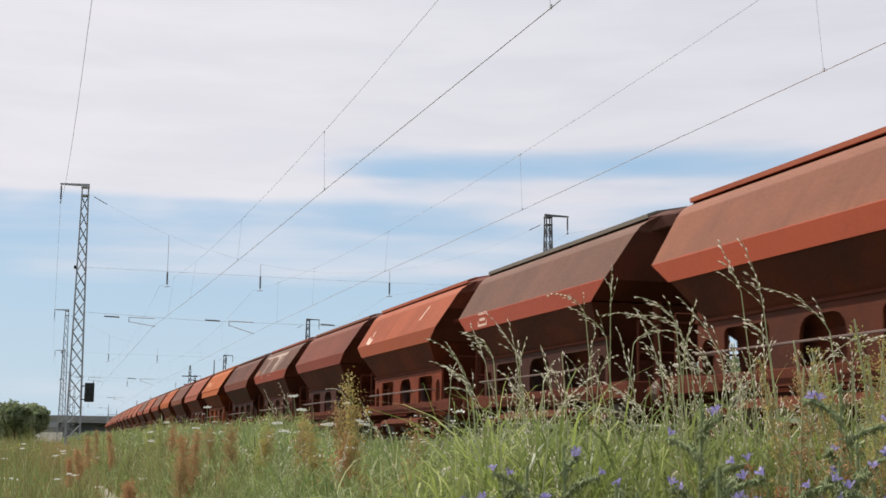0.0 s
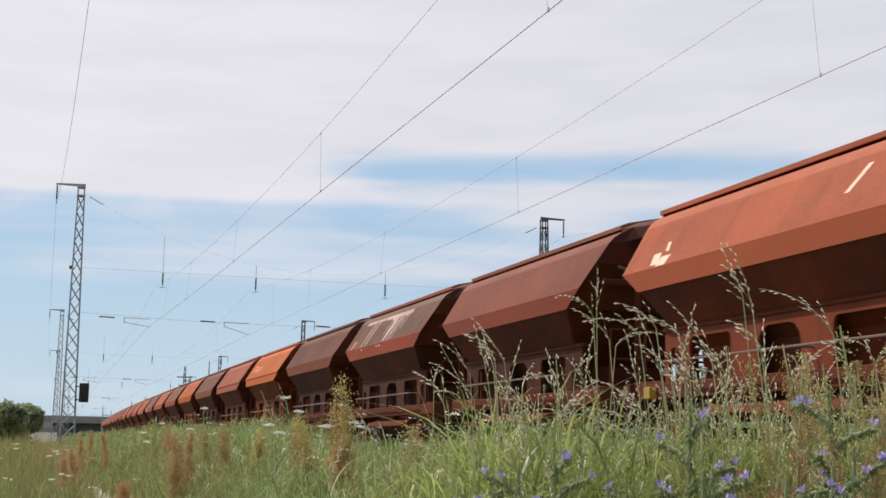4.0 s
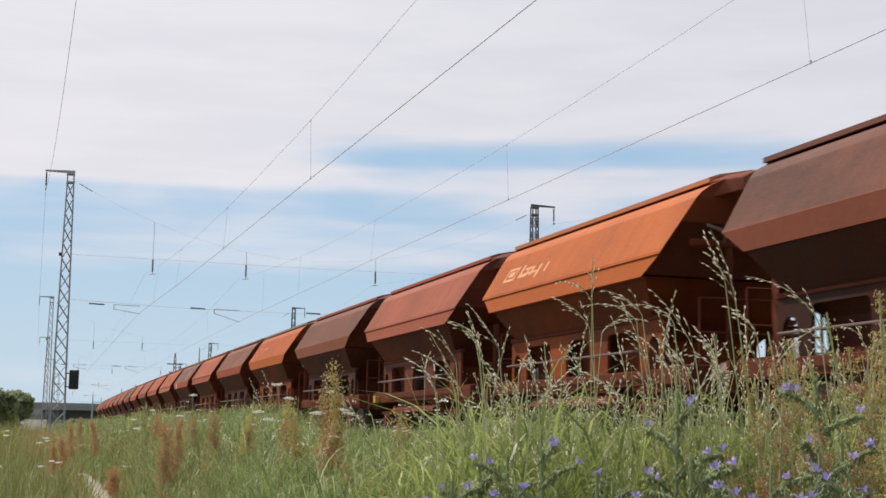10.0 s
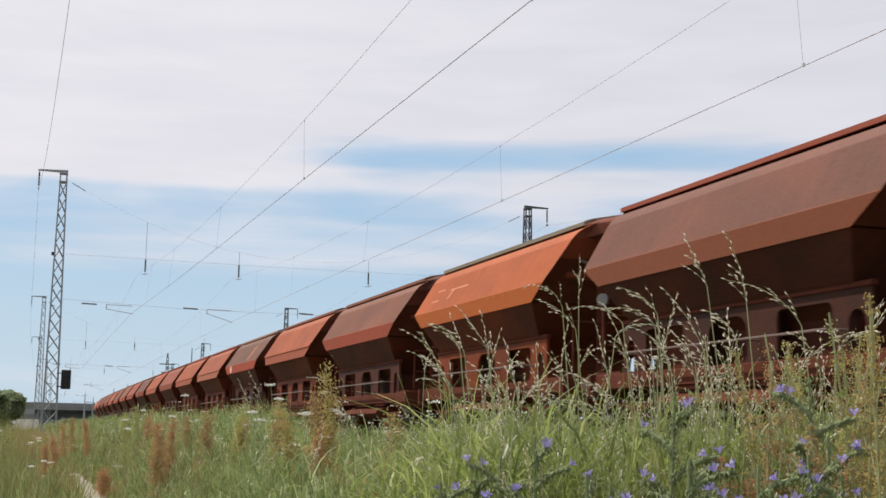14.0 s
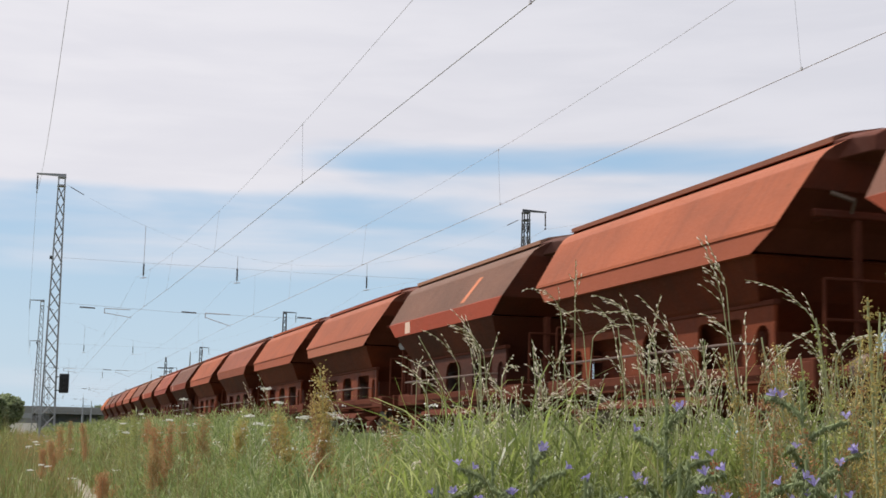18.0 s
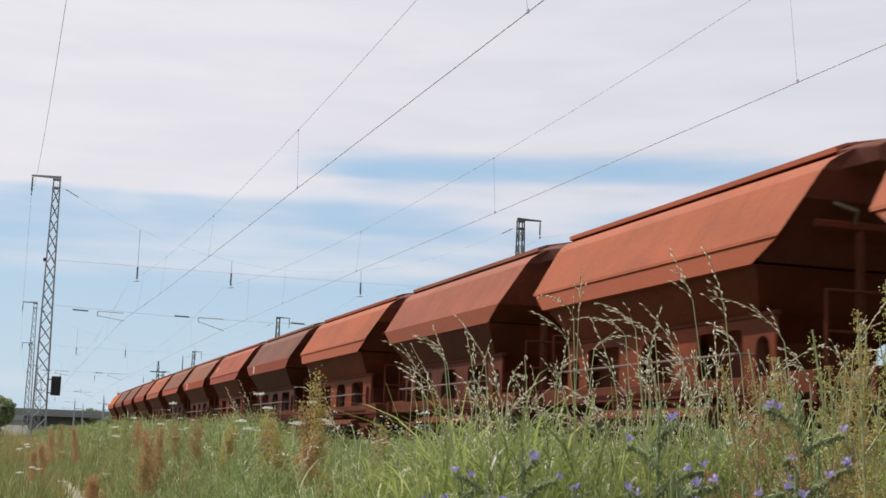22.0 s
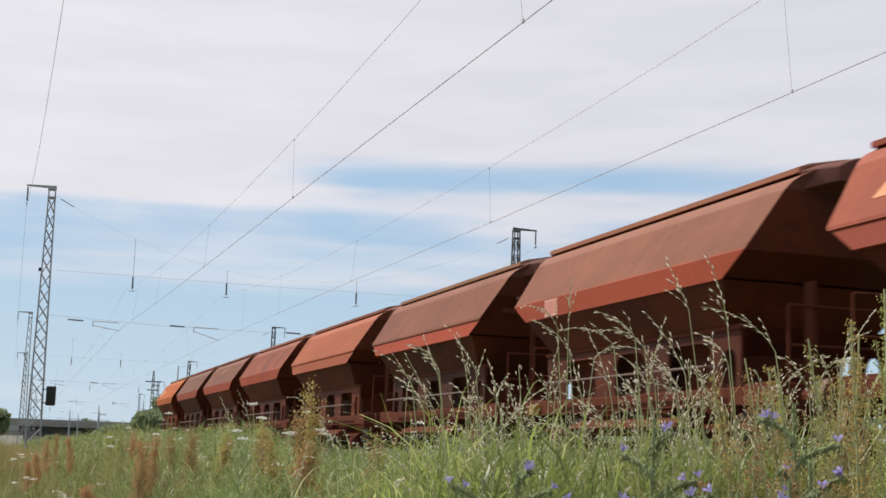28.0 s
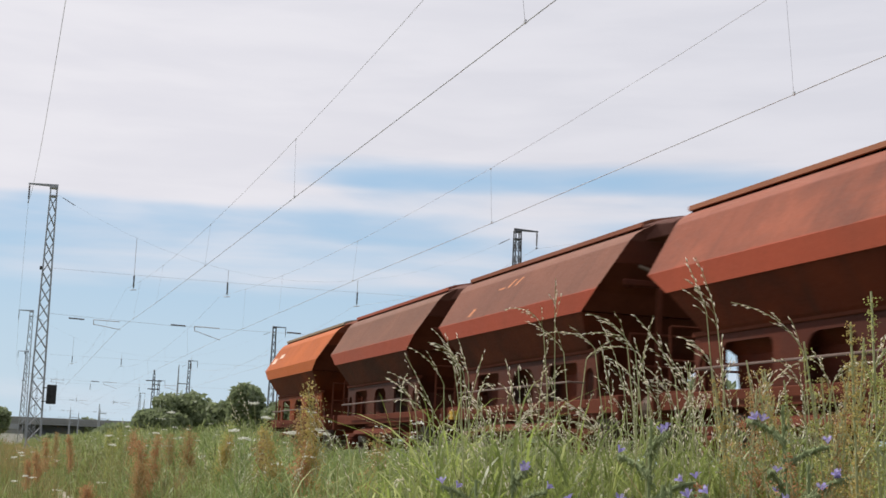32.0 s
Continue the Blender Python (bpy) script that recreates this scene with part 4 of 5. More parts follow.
def power_pole():
    root = new("power_pole")
    root.matrix_basis = pose(28.6, 262, -0.6)
    for cx, cy in ((-1, -1), (1, -1), (1, 1), (-1, 1)):
        solid("leg", M_DARKSTEEL, root, lambda bm: rod(bm, (cx * 0.45, cy * 0.45, 0), (cx * 0.18, cy * 0.18, 14.6), 0.06, 0.045, 4))
    for k in range(4):
        (ax, ay), (bx, by) = [((-1, -1), (1, -1), (1, 1), (-1, 1))[j % 4] for j in (k, k + 1)]
        solid("lacing", M_DARKSTEEL, root, lambda bm: [rod(bm, (ax * (0.45 - 0.27 * n / 12), ay * (0.45 - 0.27 * n / 12), n * 1.2), (bx * (0.45 - 0.27 * (n + 1) / 12), by * (0.45 - 0.27 * (n + 1) / 12), (n + 1) * 1.2), 0.05, seg=4) for n in range(12)])
    for z, w in ((13.2, 1.5), (11.6, 1.1)):
        solid("cross_arm", M_DARKSTEEL, root, lambda bm: box(bm, -w, w, -0.1, 0.1, z, z + 0.2))
    solid("cap", M_DARKSTEEL, root, lambda bm: box(bm, -0.14, 0.14, -0.14, 0.14, 14.5, 15.4), 0.03)
    tagged(root, "grey steel pole with two cross-arms beyond the tracks", "power pole")


power_pole()


def slim_pole(x, y, h, label):
    root = new("slim_mast")
    root.matrix_basis = pose(x, y, -0.6)
    solid("shaft", M_STEEL, root, lambda bm: rod(bm, (0, 0, 0), (0, 0, h), 0.28, 0.07, 8))
    solid("bracket", M_STEEL, root, lambda bm: box(bm, -0.1, 1.6, -0.08, 0.08, h * 0.78, h * 0.78 + 0.14))
    tagged(root, label, "mast", "slim masts in the distance")


for x, y, h in ((26.0, 205, 13.2), (21.5, 300, 9.5), (19.0, 330, 8.0), (25.0, 345, 9.0), (15.5, 300, 8.0), (31, 300, 11)):
    slim_pole(x, y, h, "slim grey mast far down the line")


def road_bridge():
    root = new("road_bridge")
    root.matrix_basis = pose(0, 430, 0)
    solid("deck", M_CONCRETE, root, lambda bm: box(bm, -9, 62, -4, 4, 5.4, 6.5), 0.05)
    solid("parapet", M_CONCRETE, root, lambda bm: box(bm, -9, 62, -4.2, -4.0, 6.5, 7.6), 0.02)
    solid("abutment_wall", M_CONCRETE, root, lambda bm: box(bm, -9, 27, 3.2, 3.8, -0.7, 5.4), 0.05)
    for x in (-8, 6.5, 35, 48, 60):
        solid("pier", M_CONCRETE, root, lambda bm: box(bm, x - 0.7, x + 0.7, -3, 3, -0.7, 5.4), 0.05)
    tagged(root, "long grey concrete road bridge across the line", "bridge")
    sh = new("flat_shed")
    sh.matrix_basis = pose(6.5, 300, -0.62)
    solid("wall", M_CONCRETE, sh, lambda bm: box(bm, -6, -1.6, 0, 12, 0, 3.4))
    solid("roof", M_STEEL, sh, lambda bm: box(bm, -6.2, -1.4, -0.2, 12.2, 3.4, 4.5))
    tagged(sh, "low grey flat-roofed shed beyond the meadow", "shed")
    wl = new("garden_wall")
    wl.matrix_basis = pose(-1.4, 175, -0.62)
    solid("wall_panel", M_WHITE, wl, lambda bm: box(bm, -3, 5, 0, 0.2, 0, 1.75), 0.02)
    solid("coping", M_CONCRETE, wl, lambda bm: box(bm, -3.05, 5.05, -0.05, 0.25, 1.75, 1.85))
    tagged(wl, "low whitish wall beside dark trees", "wall")


road_bridge()


# ---------------------------------------------------------------- trees
def tree(x, y, h, w, rng, size=0.42, n=2600, low=0.12):
    root = new("tree")
    root.matrix_basis = pose(x, y, -0.65)
    def wood(bm):
        rod(bm, (0, 0, 0), (0.1 * w, 0, h * 0.45), 0.05 * h * 0.5, 0.02 * h, 7)
        for k in range(6):
            a = k * 1.05 + rng.uniform(0, 0.6)
            z0 = h * rng.uniform(0.22, 0.45)
            rod(bm, (0.05 * w, 0, z0), (math.cos(a) * w * 0.32, math.sin(a) * w * 0.32, z0 + h * 0.3), 0.012 * h, 0.004 * h, 5)
    solid("trunk", M_BARK, root, wood)
    # crown: leaves on the skins of several uneven lobes
    lobes = [(0, 0, h * 0.62, w * 0.36, h * 0.34)]
    for k in range(9):
        a = rng.uniform(0, 6.28)
        r = rng.uniform(0.18, 0.36) * w
        lobes.append((math.cos(a) * r, math.sin(a) * r, h * rng.uniform(low + 0.2, 0.82), w * rng.uniform(0.13, 0.24), h * rng.uniform(0.12, 0.2)))
    P = []
    for lx, ly, lz, lr, lh in lobes:
        m = int(n * (lr * lr) / sum(q[3] ** 2 for q in lobes))
        d = rng.normal(size=(m, 3))
        d /= np.linalg.norm(d, axis=1)[:, None]
        d *= rng.uniform(0.72, 1.06, m)[:, None]
        P.append(np.array([lx, ly, lz]) + d * np.array([lr, lr, lh]))
    P = np.concatenate(P)
    P = P[P[:, 2] > h * low]
    m = len(P)
    u = rng.normal(size=(m, 3))
    u /= np.linalg.norm(u, axis=1)[:, None]
    v = np.cross(u, rng.normal(size=(m, 3)))
    v /= np.linalg.norm(v, axis=1)[:, None]
    s = size * rng.uniform(0.5, 1.2, m)[:, None]
    V = np.stack([P - u * s, P + v * s * 0.5, P + u * s, P - v * s * 0.5], 1).reshape(-1, 3)
    mesh_of("crown", V, np.arange(m * 4).reshape(-1, 4), M_TREE, root)
    return root


rng = np.random.default_rng(5)
for x, y, h, w, words in ((-5.3, 128, 6.0, 6, "dense dark green tree at the meadow's edge"), (-2.2, 150, 5.0, 5.0, "round dark green tree at the meadow's edge"), (-0.3, 158, 5.0, 5.4, "small round green tree by the wall"), (-13, 125, 8, 9, "dense dark green tree at the meadow's edge"), (-24, 120, 9, 11, "broad dark green tree at the meadow's edge"),
                          (14.6, 125, 4.4, 6, "dark green bush beside the far track"), (17.4, 128, 6.3, 7, "broad rounded bush beside the far track"), (20.0, 126, 5.4, 6, "dark green bush beside the far track"), (21.9, 122, 7.0, 5.0, "slender young tree beside the far track"), (13.6, 135, 3.0, 5, "low scrub bush beside the far track"), (26.5, 120, 6, 8, "dense green bush behind the train"), (37, 95, 6.5, 9, "dense green bush behind the train"), (45, 80, 7, 10, "dense green bush behind the train"), (40, 60, 5.5, 9, "dense green bush behind the train"),
                          (29.6, 460, 9.6, 11, "dark copse far down the line"), (36, 460, 8.8, 9, "dark copse far down the line"), (18, 424, 3.4, 16, "dark hedge below the road bridge"), (29, 425, 3.2, 16, "dark hedge below the road bridge"), (20, 240, 4.4, 8, "low dark scrub far down the line"), (25, 230, 5.0, 9, "low dark scrub far down the line")):
    far = y > 200
    tagged(tree(x, y, h, w, rng, 0.9 if far else 0.40, 2600 if far else 2800, 0.02), words, "tree" if "tree" in words else "bush", "trees and bushes round the line")


# ---------------------------------------------------------------- meadow
def blades(name, X, Y, H, W, material, rng, droop=0.5, seg=4, start=None):
    """Grass leaves as narrow ribbons that bow over; start: the height at which each leaves its culm."""
    n = len(X)
    a = rng.uniform(0, 2 * math.pi, n)
    lean = H * rng.uniform(0.1, 1.0, n) * droop
    base = np.stack([X, Y, ground_z(X, Y) - 0.03 + (0 if start is None else start)], 1)
    dirs = np.stack([np.cos(a), np.sin(a), np.zeros(n)], 1)
    b = rng.uniform(0, math.pi, n)
    across = np.stack([np.cos(b), np.sin(b), np.zeros(n)], 1)
    fall = rng.uniform(0.1, 1.25, n) * droop
    rows = []
    for k in range(seg + 1):
        u = k / seg
        c = base + dirs * (lean * u ** 1.6)[:, None]
        c[:, 2] += H * (u - 0.8 * fall * u ** 2.6)
        wid = W * (1 - u ** 2.5) * 0.5 + 0.0005
        rows.append(c - across * wid[:, None])
        rows.append(c + across * wid[:, None])
    V = np.stack(rows, 1).reshape(-1, 3)
    q = np.array([[2 * k, 2 * k + 1, 2 * k + 3, 2 * k + 2] for k in range(seg)])
    F = (q[None] + (np.arange(n) * 2 * (seg + 1))[:, None, None]).reshape(-1, 4)
    return mesh_of(name, V, F, material)


def tall_edge(y):
    return np.minimum(0.28 + 0.075 * y, 1.32 + 0.004 * np.maximum(y - 14, 0))


def scatter(rng, n, x0, x1, y0, y1):
    return rng.uniform(x0, x1, n), rng.uniform(y0, y1, n)


def clear(X, Y, r=1.55):
    """Away from the camera's standing place, the path and the ballast."""
    ok = (np.hypot(X, Y) > r) & (X < 3.25 + np.where(Y > 30, (Y - 30) ** 2 / 12774.0, 0.0))
    ok &= ~((np.abs(X - path_x(Y)) < (0.25 - 0.014 * (Y - 15)) * (0.85 + 0.25 * np.sin(Y * 4.7) + 0.35 * np.sin(X * 57 + Y * 91))) & (Y > 9) & (Y < 26))
    return ok & ~((np.abs(X + 1.2) < 1.85) & (np.abs(Y - 14.6) < 2.0 + 0.15 * np.sin(X * 9)))


def clumpy(X, Y):
    """Uneven height and density, as tufts."""
    return 0.5 + 0.5 * np.sin(X * 2.9 + 2.1 * np.sin(Y * 1.7)) * np.sin(Y * 2.3 + 1.4 * np.sin(X * 1.3 + 0.5))


rng = np.random.default_rng(11)
for x0, x1, y0, y1, n, wide in ((0.2, 3.3, 1.0, 3.4, 82000, 0.0042), (0.3, 3.3, 3.4, 4.5, 38000, 0.0045), (0.4, 3.3, 4.5, 9, 110000, 0.0055), (0.7, 3.4, 9, 18, 90000, 0.0075), (1.2, 4.2, 18, 40, 70000, 0.012), (1.3, 8, 40, 110, 34000, 0.03)):
    X, Y = scatter(rng, n, x0, x1, y0, y1)
    t = clumpy(X, Y)
    ok = clear(X, Y, 2.7) & (X > tall_edge(Y) + rng.normal(0, 0.12, n)) & (rng.uniform(0, 1, n) < 0.55 + 0.45 * t)
    X, Y, t = X[ok], Y[ok], t[ok]
    az = np.degrees(np.arctan2(X, Y))
    full = rng.uniform(0.62, 0.95, len(X)) * (1 + 0.2 * np.clip((az - 27) / 6, 0, 1) * (Y < 4)) * (1 + 0.26 * np.clip((az - 15) / 6, 0, 1) * (Y < 9)) * (1 + 0.30 * np.clip((Y - 9) / 6, 0, 1)) * (0.84 + 0.26 * t) * np.clip(0.55 + 0.9 * (X - tall_edge(Y)), 0.55, 1.0)
    full = full * (1 + 0.22 * np.clip((Y - 10) / 8, 0, 1))
    full = np.minimum(full, rng.uniform(0.92, 1.06, len(X)) + 0.010 * np.minimum(Y, 14) + 0.22 * np.clip((Y - 10) / 8, 0, 1))
    rise = full * rng.uniform(0.0, 0.72, len(X)) ** 0.8
    length = np.minimum(full - rise, rng.uniform(0.07, 0.27, len(X)))
    ob = blades("tall_grass", X, Y, length, np.full(len(X), wide) * rng.uniform(0.5, 1.3, len(X)), M_GRASS if y0 < 3 else M_MIDGRASS, rng, 1.35, 4 if y0 < 9 else 3, rise)
    tagged(ob, "lush tall green grass bowing over beside the railway", "grass", kind="stuff")
    pick = rng.uniform(0, 1, len(X)) < (0.04 if y0 < 9 else 0.25) + 0.5 * np.clip((az - 28) / 5, 0, 1) * (Y < 4)
    ob = blades("dry_leaves", X[pick], Y[pick], length[pick] * 1.2, np.full(pick.sum(), wide * 0.7), M_DRYGRASS, rng, 0.8, 3, full[pick] * 0.55)
    tagged(ob, "yellowed dry leaves in the tall grass", "grass", kind="stuff")
    pick = rng.uniform(0, 1, len(X)) < 0.16
    ob = blades("grass_culms", X[pick], Y[pick], full[pick] * rng.uniform(0.7, 0.92, pick.sum()), np.full(pick.sum(), wide * 0.35), M_GRASS if y0 < 3 else M_MIDGRASS, rng, 0.3, 4)
    tagged(ob, "upright green grass stems beside the railway", "grass", kind="stuff")
for x0, x1, y0, y1, n, wide in ((0.5, 3.3, 1.6, 9, 1800, 0.003), (0.7, 4.0, 9, 40, 4000, 0.008)):
    X, Y = scatter(rng, n, x0, x1, y0, y1)
    ok = clear(X, Y) & (X > tall_edge(Y))
    X, Y = X[ok], Y[ok]
    ob = blades("dry_grass", X, Y, rng.uniform(0.55, 0.92, len(X)), np.full(len(X), wide), M_DRYGRASS, rng, 0.35)
    tagged(ob, "straw-coloured dry stems among the green grass", "grass", kind="stuff")
for x0, x1, y0, y1, n, wide in ((-3, 2.2, 2.5, 12, 16000, 0.008), (-14, -3, 2.5, 12, 12000, 0.012), (-14, 3.2, -12, 2.5, 24000, 0.012), (-3, 3, 12, 30, 52000, 0.0085), (-14, -3, 12, 30, 16000, 0.014), (-26, 6, 30, 110, 44000, 0.03)):
    X, Y = scatter(rng, n, x0, x1, y0, y1)
    ok = clear(X, Y, 2.4) & (X < np.where(Y > 2.5, tall_edge(Y) + 0.3, 3.2))
    X, Y = X[ok], Y[ok]
    tall = 1.0 + 1.15 * np.clip((Y - 17) / 11, 0, 1) * np.clip(np.abs(X - path_x(Y)) / 0.9 - 0.2, 0, 1)
    dry = rng.uniform(0, 1, len(X)) < 0.42 + 0.5 * (clumpy(X * 0.8, Y * 0.3) - 0.5)
    H = rng.uniform(0.2, 0.5, len(X)) * tall * (0.75 + 0.5 * clumpy(X * 0.5, Y * 0.3))
    for pick, m, words in ((~dry, M_MIDGRASS, "short green meadow grass"), (dry, M_DRYGRASS, "short straw-coloured meadow grass")):
        ob = blades("meadow_grass", X[pick], Y[pick], H[pick], np.full(pick.sum(), wide), m, rng, 0.5, 3)
        tagged(ob, words + " along the footpath", "grass", kind="stuff")


def specks(P, size, rng):
    """Small thin scales or florets at the points P, each turned its own way."""
    n = len(P)
    u = rng.normal(size=(n, 3))
    u /= np.linalg.norm(u, axis=1)[:, None]
    v = np.cross(u, rng.normal(size=(n, 3)))
    v /= np.linalg.norm(v, axis=1)[:, None]
    s = size * rng.uniform(0.7, 1.5, (n, 1))
    V = np.stack([P - u * s, P + v * s * 0.8, P + u * s, P - v * s * 0.8], 1).reshape(-1, 3)
    return V, np.arange(n * 4).reshape(-1, 4)


def florets(name, X, Y, z, spread, count, size, material, rng, flat=1.0):
    """Many small flower heads over the meadow."""
    P = []
    for x, y, h in zip(X, Y, z):
        d = rng.normal(0, 1, (count, 3)) * np.array([spread, spread, spread * 0.25 * flat])
        P.append(np.array([x, y, h]) + d)
    V, F = specks(np.concatenate(P), size, rng)
    return mesh_of(name, V, F, material)


X, Y = scatter(rng, 560, -12, 3, 11, 70)
ok = clear(X, Y)
X, Y = X[ok], Y[ok]
tagged(florets("white_flowers", X, Y, ground_z(X, Y) + rng.uniform(0.3, 0.6, len(X)), 0.035, 9, 0.011, M_PETAL, rng, 0.4), "scattered flat white yarrow heads in the meadow", "flowers", kind="stuff")
X, Y = scatter(rng, 70, -6, 1, 20, 60)
tagged(florets("yellow_flowers", X, Y, ground_z(X, Y) + rng.uniform(0.3, 0.5, len(X)), 0.05, 8, 0.012, M_YPETAL, rng, 0.5), "scattered yellow flower heads in the meadow", "flowers", kind="stuff")
X, Y = scatter(rng, 700, -2.2, 2.6, 11, 60)
ok = (X > path_x(Y) + 0.25) | (X < path_x(Y) - 0.25)
X, Y = X[ok], Y[ok]
tagged(florets("sorrel_haze", X, Y, ground_z(X, Y) + rng.uniform(0.28, 0.6, len(X)), 0.07, 90, 0.0034, M_RUSTY, rng, 6.0), "rust-red seed heads of sorrel in the meadow", "plants", kind="stuff")
X, Y = scatter(rng, 150, 0.9, 3.1, 4.5, 24)
ok = X > tall_edge(Y)
X, Y = X[ok], Y[ok]
tagged(florets("white_flowers", X, Y, ground_z(X, Y) + rng.uniform(0.75, 0.98, len(X)), 0.016, 7, 0.005, M_PETAL, rng, 0.4), "small flat white yarrow heads above the tall grass", "flowers", kind="stuff")


X, Y = scatter(rng, 60, 0.15, 0.95, 19, 32)
tagged(florets("sorrel_haze", X, Y, ground_z(X, Y) + rng.uniform(0.3, 0.72, len(X)), 0.07, 120, 0.0042, M_SORREL, rng, 7.0), "rust-red seeding sorrel beside the footpath", "plants", kind="stuff")
X, Y = scatter(rng, 130, -3.2, 0.1, 19, 42)
tagged(florets("yellow_flowers", X, Y, ground_z(X, Y) + rng.uniform(0.4, 0.75, len(X)), 0.07, 14, 0.009, M_YPETAL, rng, 2.0), "pale yellow flower heads in the meadow", "flowers", kind="stuff")


n = 26000
X, Y = rng.uniform(19, 25, n), rng.uniform(4, 150, n)
P = np.stack([X + np.where(Y > 30, (Y - 30) ** 2 / 12774.0, 0), Y, ground_z(X, Y) + rng.uniform(0, 1, n) * (1.5 + 0.8 * clumpy(X * 0.3, Y * 0.2))], 1)
u = rng.normal(size=(n, 3))
u /= np.linalg.norm(u, axis=1)[:, None]
v = np.cross(u, rng.normal(size=(n, 3)))
v /= np.linalg.norm(v, axis=1)[:, None]
sz = rng.uniform(0.08, 0.24, n)[:, None]
V = np.stack([P - u * sz, P + v * sz * 0.45, P + u * sz, P - v * sz * 0.45], 1).reshape(-1, 3)
tagged(mesh_of("trackside_scrub", V, np.arange(n * 4).reshape(-1, 4), M_TREE), "low dark green scrub behind the tracks", "scrub", kind="stuff")


# plants that stand out singly
def curve_pts(p0, d0, length, n, droop, side):
    """Points of a stem that starts along d0 and bends over."""
    pts, p, d = [Vector(p0)], Vector(p0), Vector(d0).normalized()
    for _ in range(n):
        d = (d + Vector((side[0] * droop, side[1] * droop, -droop * 0.55))).normalized()
        p = p + d * (length / n)
        pts.append(p.copy())
    return pts


def tube(bm, pts, r0, r1, seg=5):
    """One tapering stem through the points."""
    n = len(pts) - 1
    rings = []
    for i, p in enumerate(pts):
        d = (pts[min(i + 1, n)] - pts[max(i - 1, 0)]).normalized()
        e = d.cross(Vector((0.31, 0.95, 0.02))).normalized()
        g = d.cross(e)
        r = r0 + (r1 - r0) * i / n
        rings.append([bm.verts.new(p + (e * math.cos(k * 6.2832 / seg) + g * math.sin(k * 6.2832 / seg)) * r) for k in range(seg)])
    for a, b in zip(rings, rings[1:]):
        for k in range(seg):
            bm.faces.new((a[k], a[(k + 1) % seg], b[(k + 1) % seg], b[k]))
    bm.faces.new(rings[0][::-1])
    bm.faces.new(rings[-1])


def spikelets(axis, rng, per=3, length=0.013, wide=0.0032, out=0.010, along=None):
    """Elongated seeds set along an axis; along: the way each lies, where they hug the axis."""
    V, F = [], []
    for i, p in enumerate(axis):
        for _ in range(per):
            a = rng.uniform(0, 6.28)
            o = np.array([math.cos(a), math.sin(a), rng.uniform(-0.9, 0.3)]) * out * rng.uniform(0.4, 1.2)
            c = np.array(p) + o
            d = o + np.array([0, 0, -0.006])
            d = d / np.linalg.norm(d)
            if along is not None:
                c = c + np.array(along[i]) * rng.uniform(-0.006, 0.006)
                d = np.array(along[i]) + d * 0.3
                d = d / np.linalg.norm(d)
            e = np.cross(d, [0.3, 0.5, 0.8])
            e /= np.linalg.norm(e)
            g = np.cross(d, e)
            k = len(V)
            V += [c - d * length / 2, c + e * wide, c + g * wide, c - e * wide, c - g * wide, c + d * length / 2]
            F += [[k, k + 2, k + 1], [k, k + 3, k + 2], [k, k + 4, k + 3], [k, k + 1, k + 4], [k + 5, k + 1, k + 2], [k + 5, k + 2, k + 3], [k + 5, k + 3, k + 4], [k + 5, k + 4, k + 1]]
    return np.array(V), np.array(F)


def seeding_stalk(h, rng):
    """A tall grass stalk with a nodding panicle, its foot at the origin."""
    root = new("seeding_grass_stalk")
    a = rng.uniform(0, 6.28) if rng.uniform() < 0.5 else rng.uniform(2.4, 4.2)
    side = (math.cos(a), math.sin(a))
    lean = Vector((side[0] * 0.06, side[1] * 0.06, 1))
    stem = curve_pts((0, 0, -0.04), lean, h * 0.90, 9, 0.005, side)
    tilt = Vector((side[0], side[1], 0)) * rng.uniform(0.0, 0.5)
    top = curve_pts(stem[-1], (stem[-1] - stem[-2]).normalized() + tilt, rng.uniform(0.10, 0.18), 13, rng.choice((0.01, 0.03, 0.07, 0.13)) * rng.uniform(0.7, 1.2), side)
    solid("stalk", M_STALK, root, lambda bm: (tube(bm, stem, 0.0020, 0.0013), tube(bm, top, 0.0012, 0.0005, 4)))
    axis = []
    along = []

    def beads(line):
        for p, q in zip(line, line[1:]):
            axis.append(p.lerp(q, rng.uniform(0.2, 0.8)))
            along.append((q - p).normalized())
    beads(top[1:])
    for k in range(3):
        i = 1 + k * 2
        b = rng.uniform(0, 6.28)
        br = curve_pts(top[i], (top[i + 1] - top[i]).normalized() + Vector((math.cos(b), math.sin(b), 0.2)) * 0.5, 0.055 * (1.2 - k * 0.22), 4, 0.09, side)
        solid("panicle_branch", M_STALK, root, lambda bm: tube(bm, br, 0.0006, 0.0004, 3))
        beads(br[1:])
    V, F = spikelets(axis, rng, 1, 0.0125, 0.0017, 0.0034, along)
    mesh_of("panicle", V, F, M_STRAW, root)["kind"] = "stuff"
    def leaves(bm):
        for z in (0.25, 0.45):
            b = rng.uniform(0, 6.28)
            p = curve_pts(stem[int(z * 9)], (math.cos(b) * 0.5, math.sin(b) * 0.5, 1), 0.28, 5, 0.22, (math.cos(b), math.sin(b)))
            for i, (s, e) in enumerate(zip(p, p[1:])):
                w0, w1 = 0.0022 * (1 - i / 5), 0.0022 * (1 - (i + 1) / 5) + 0.0003
                c = Vector((-math.sin(b), math.cos(b), 0))
                bm.faces.new([bm.verts.new(v) for v in (s - c * w0, s + c * w0, e + c * w1, e - c * w1)])
    bm = bmesh.new()
    leaves(bm)
    part("stalk_leaf", bm, M_GRASS, root)
    return root


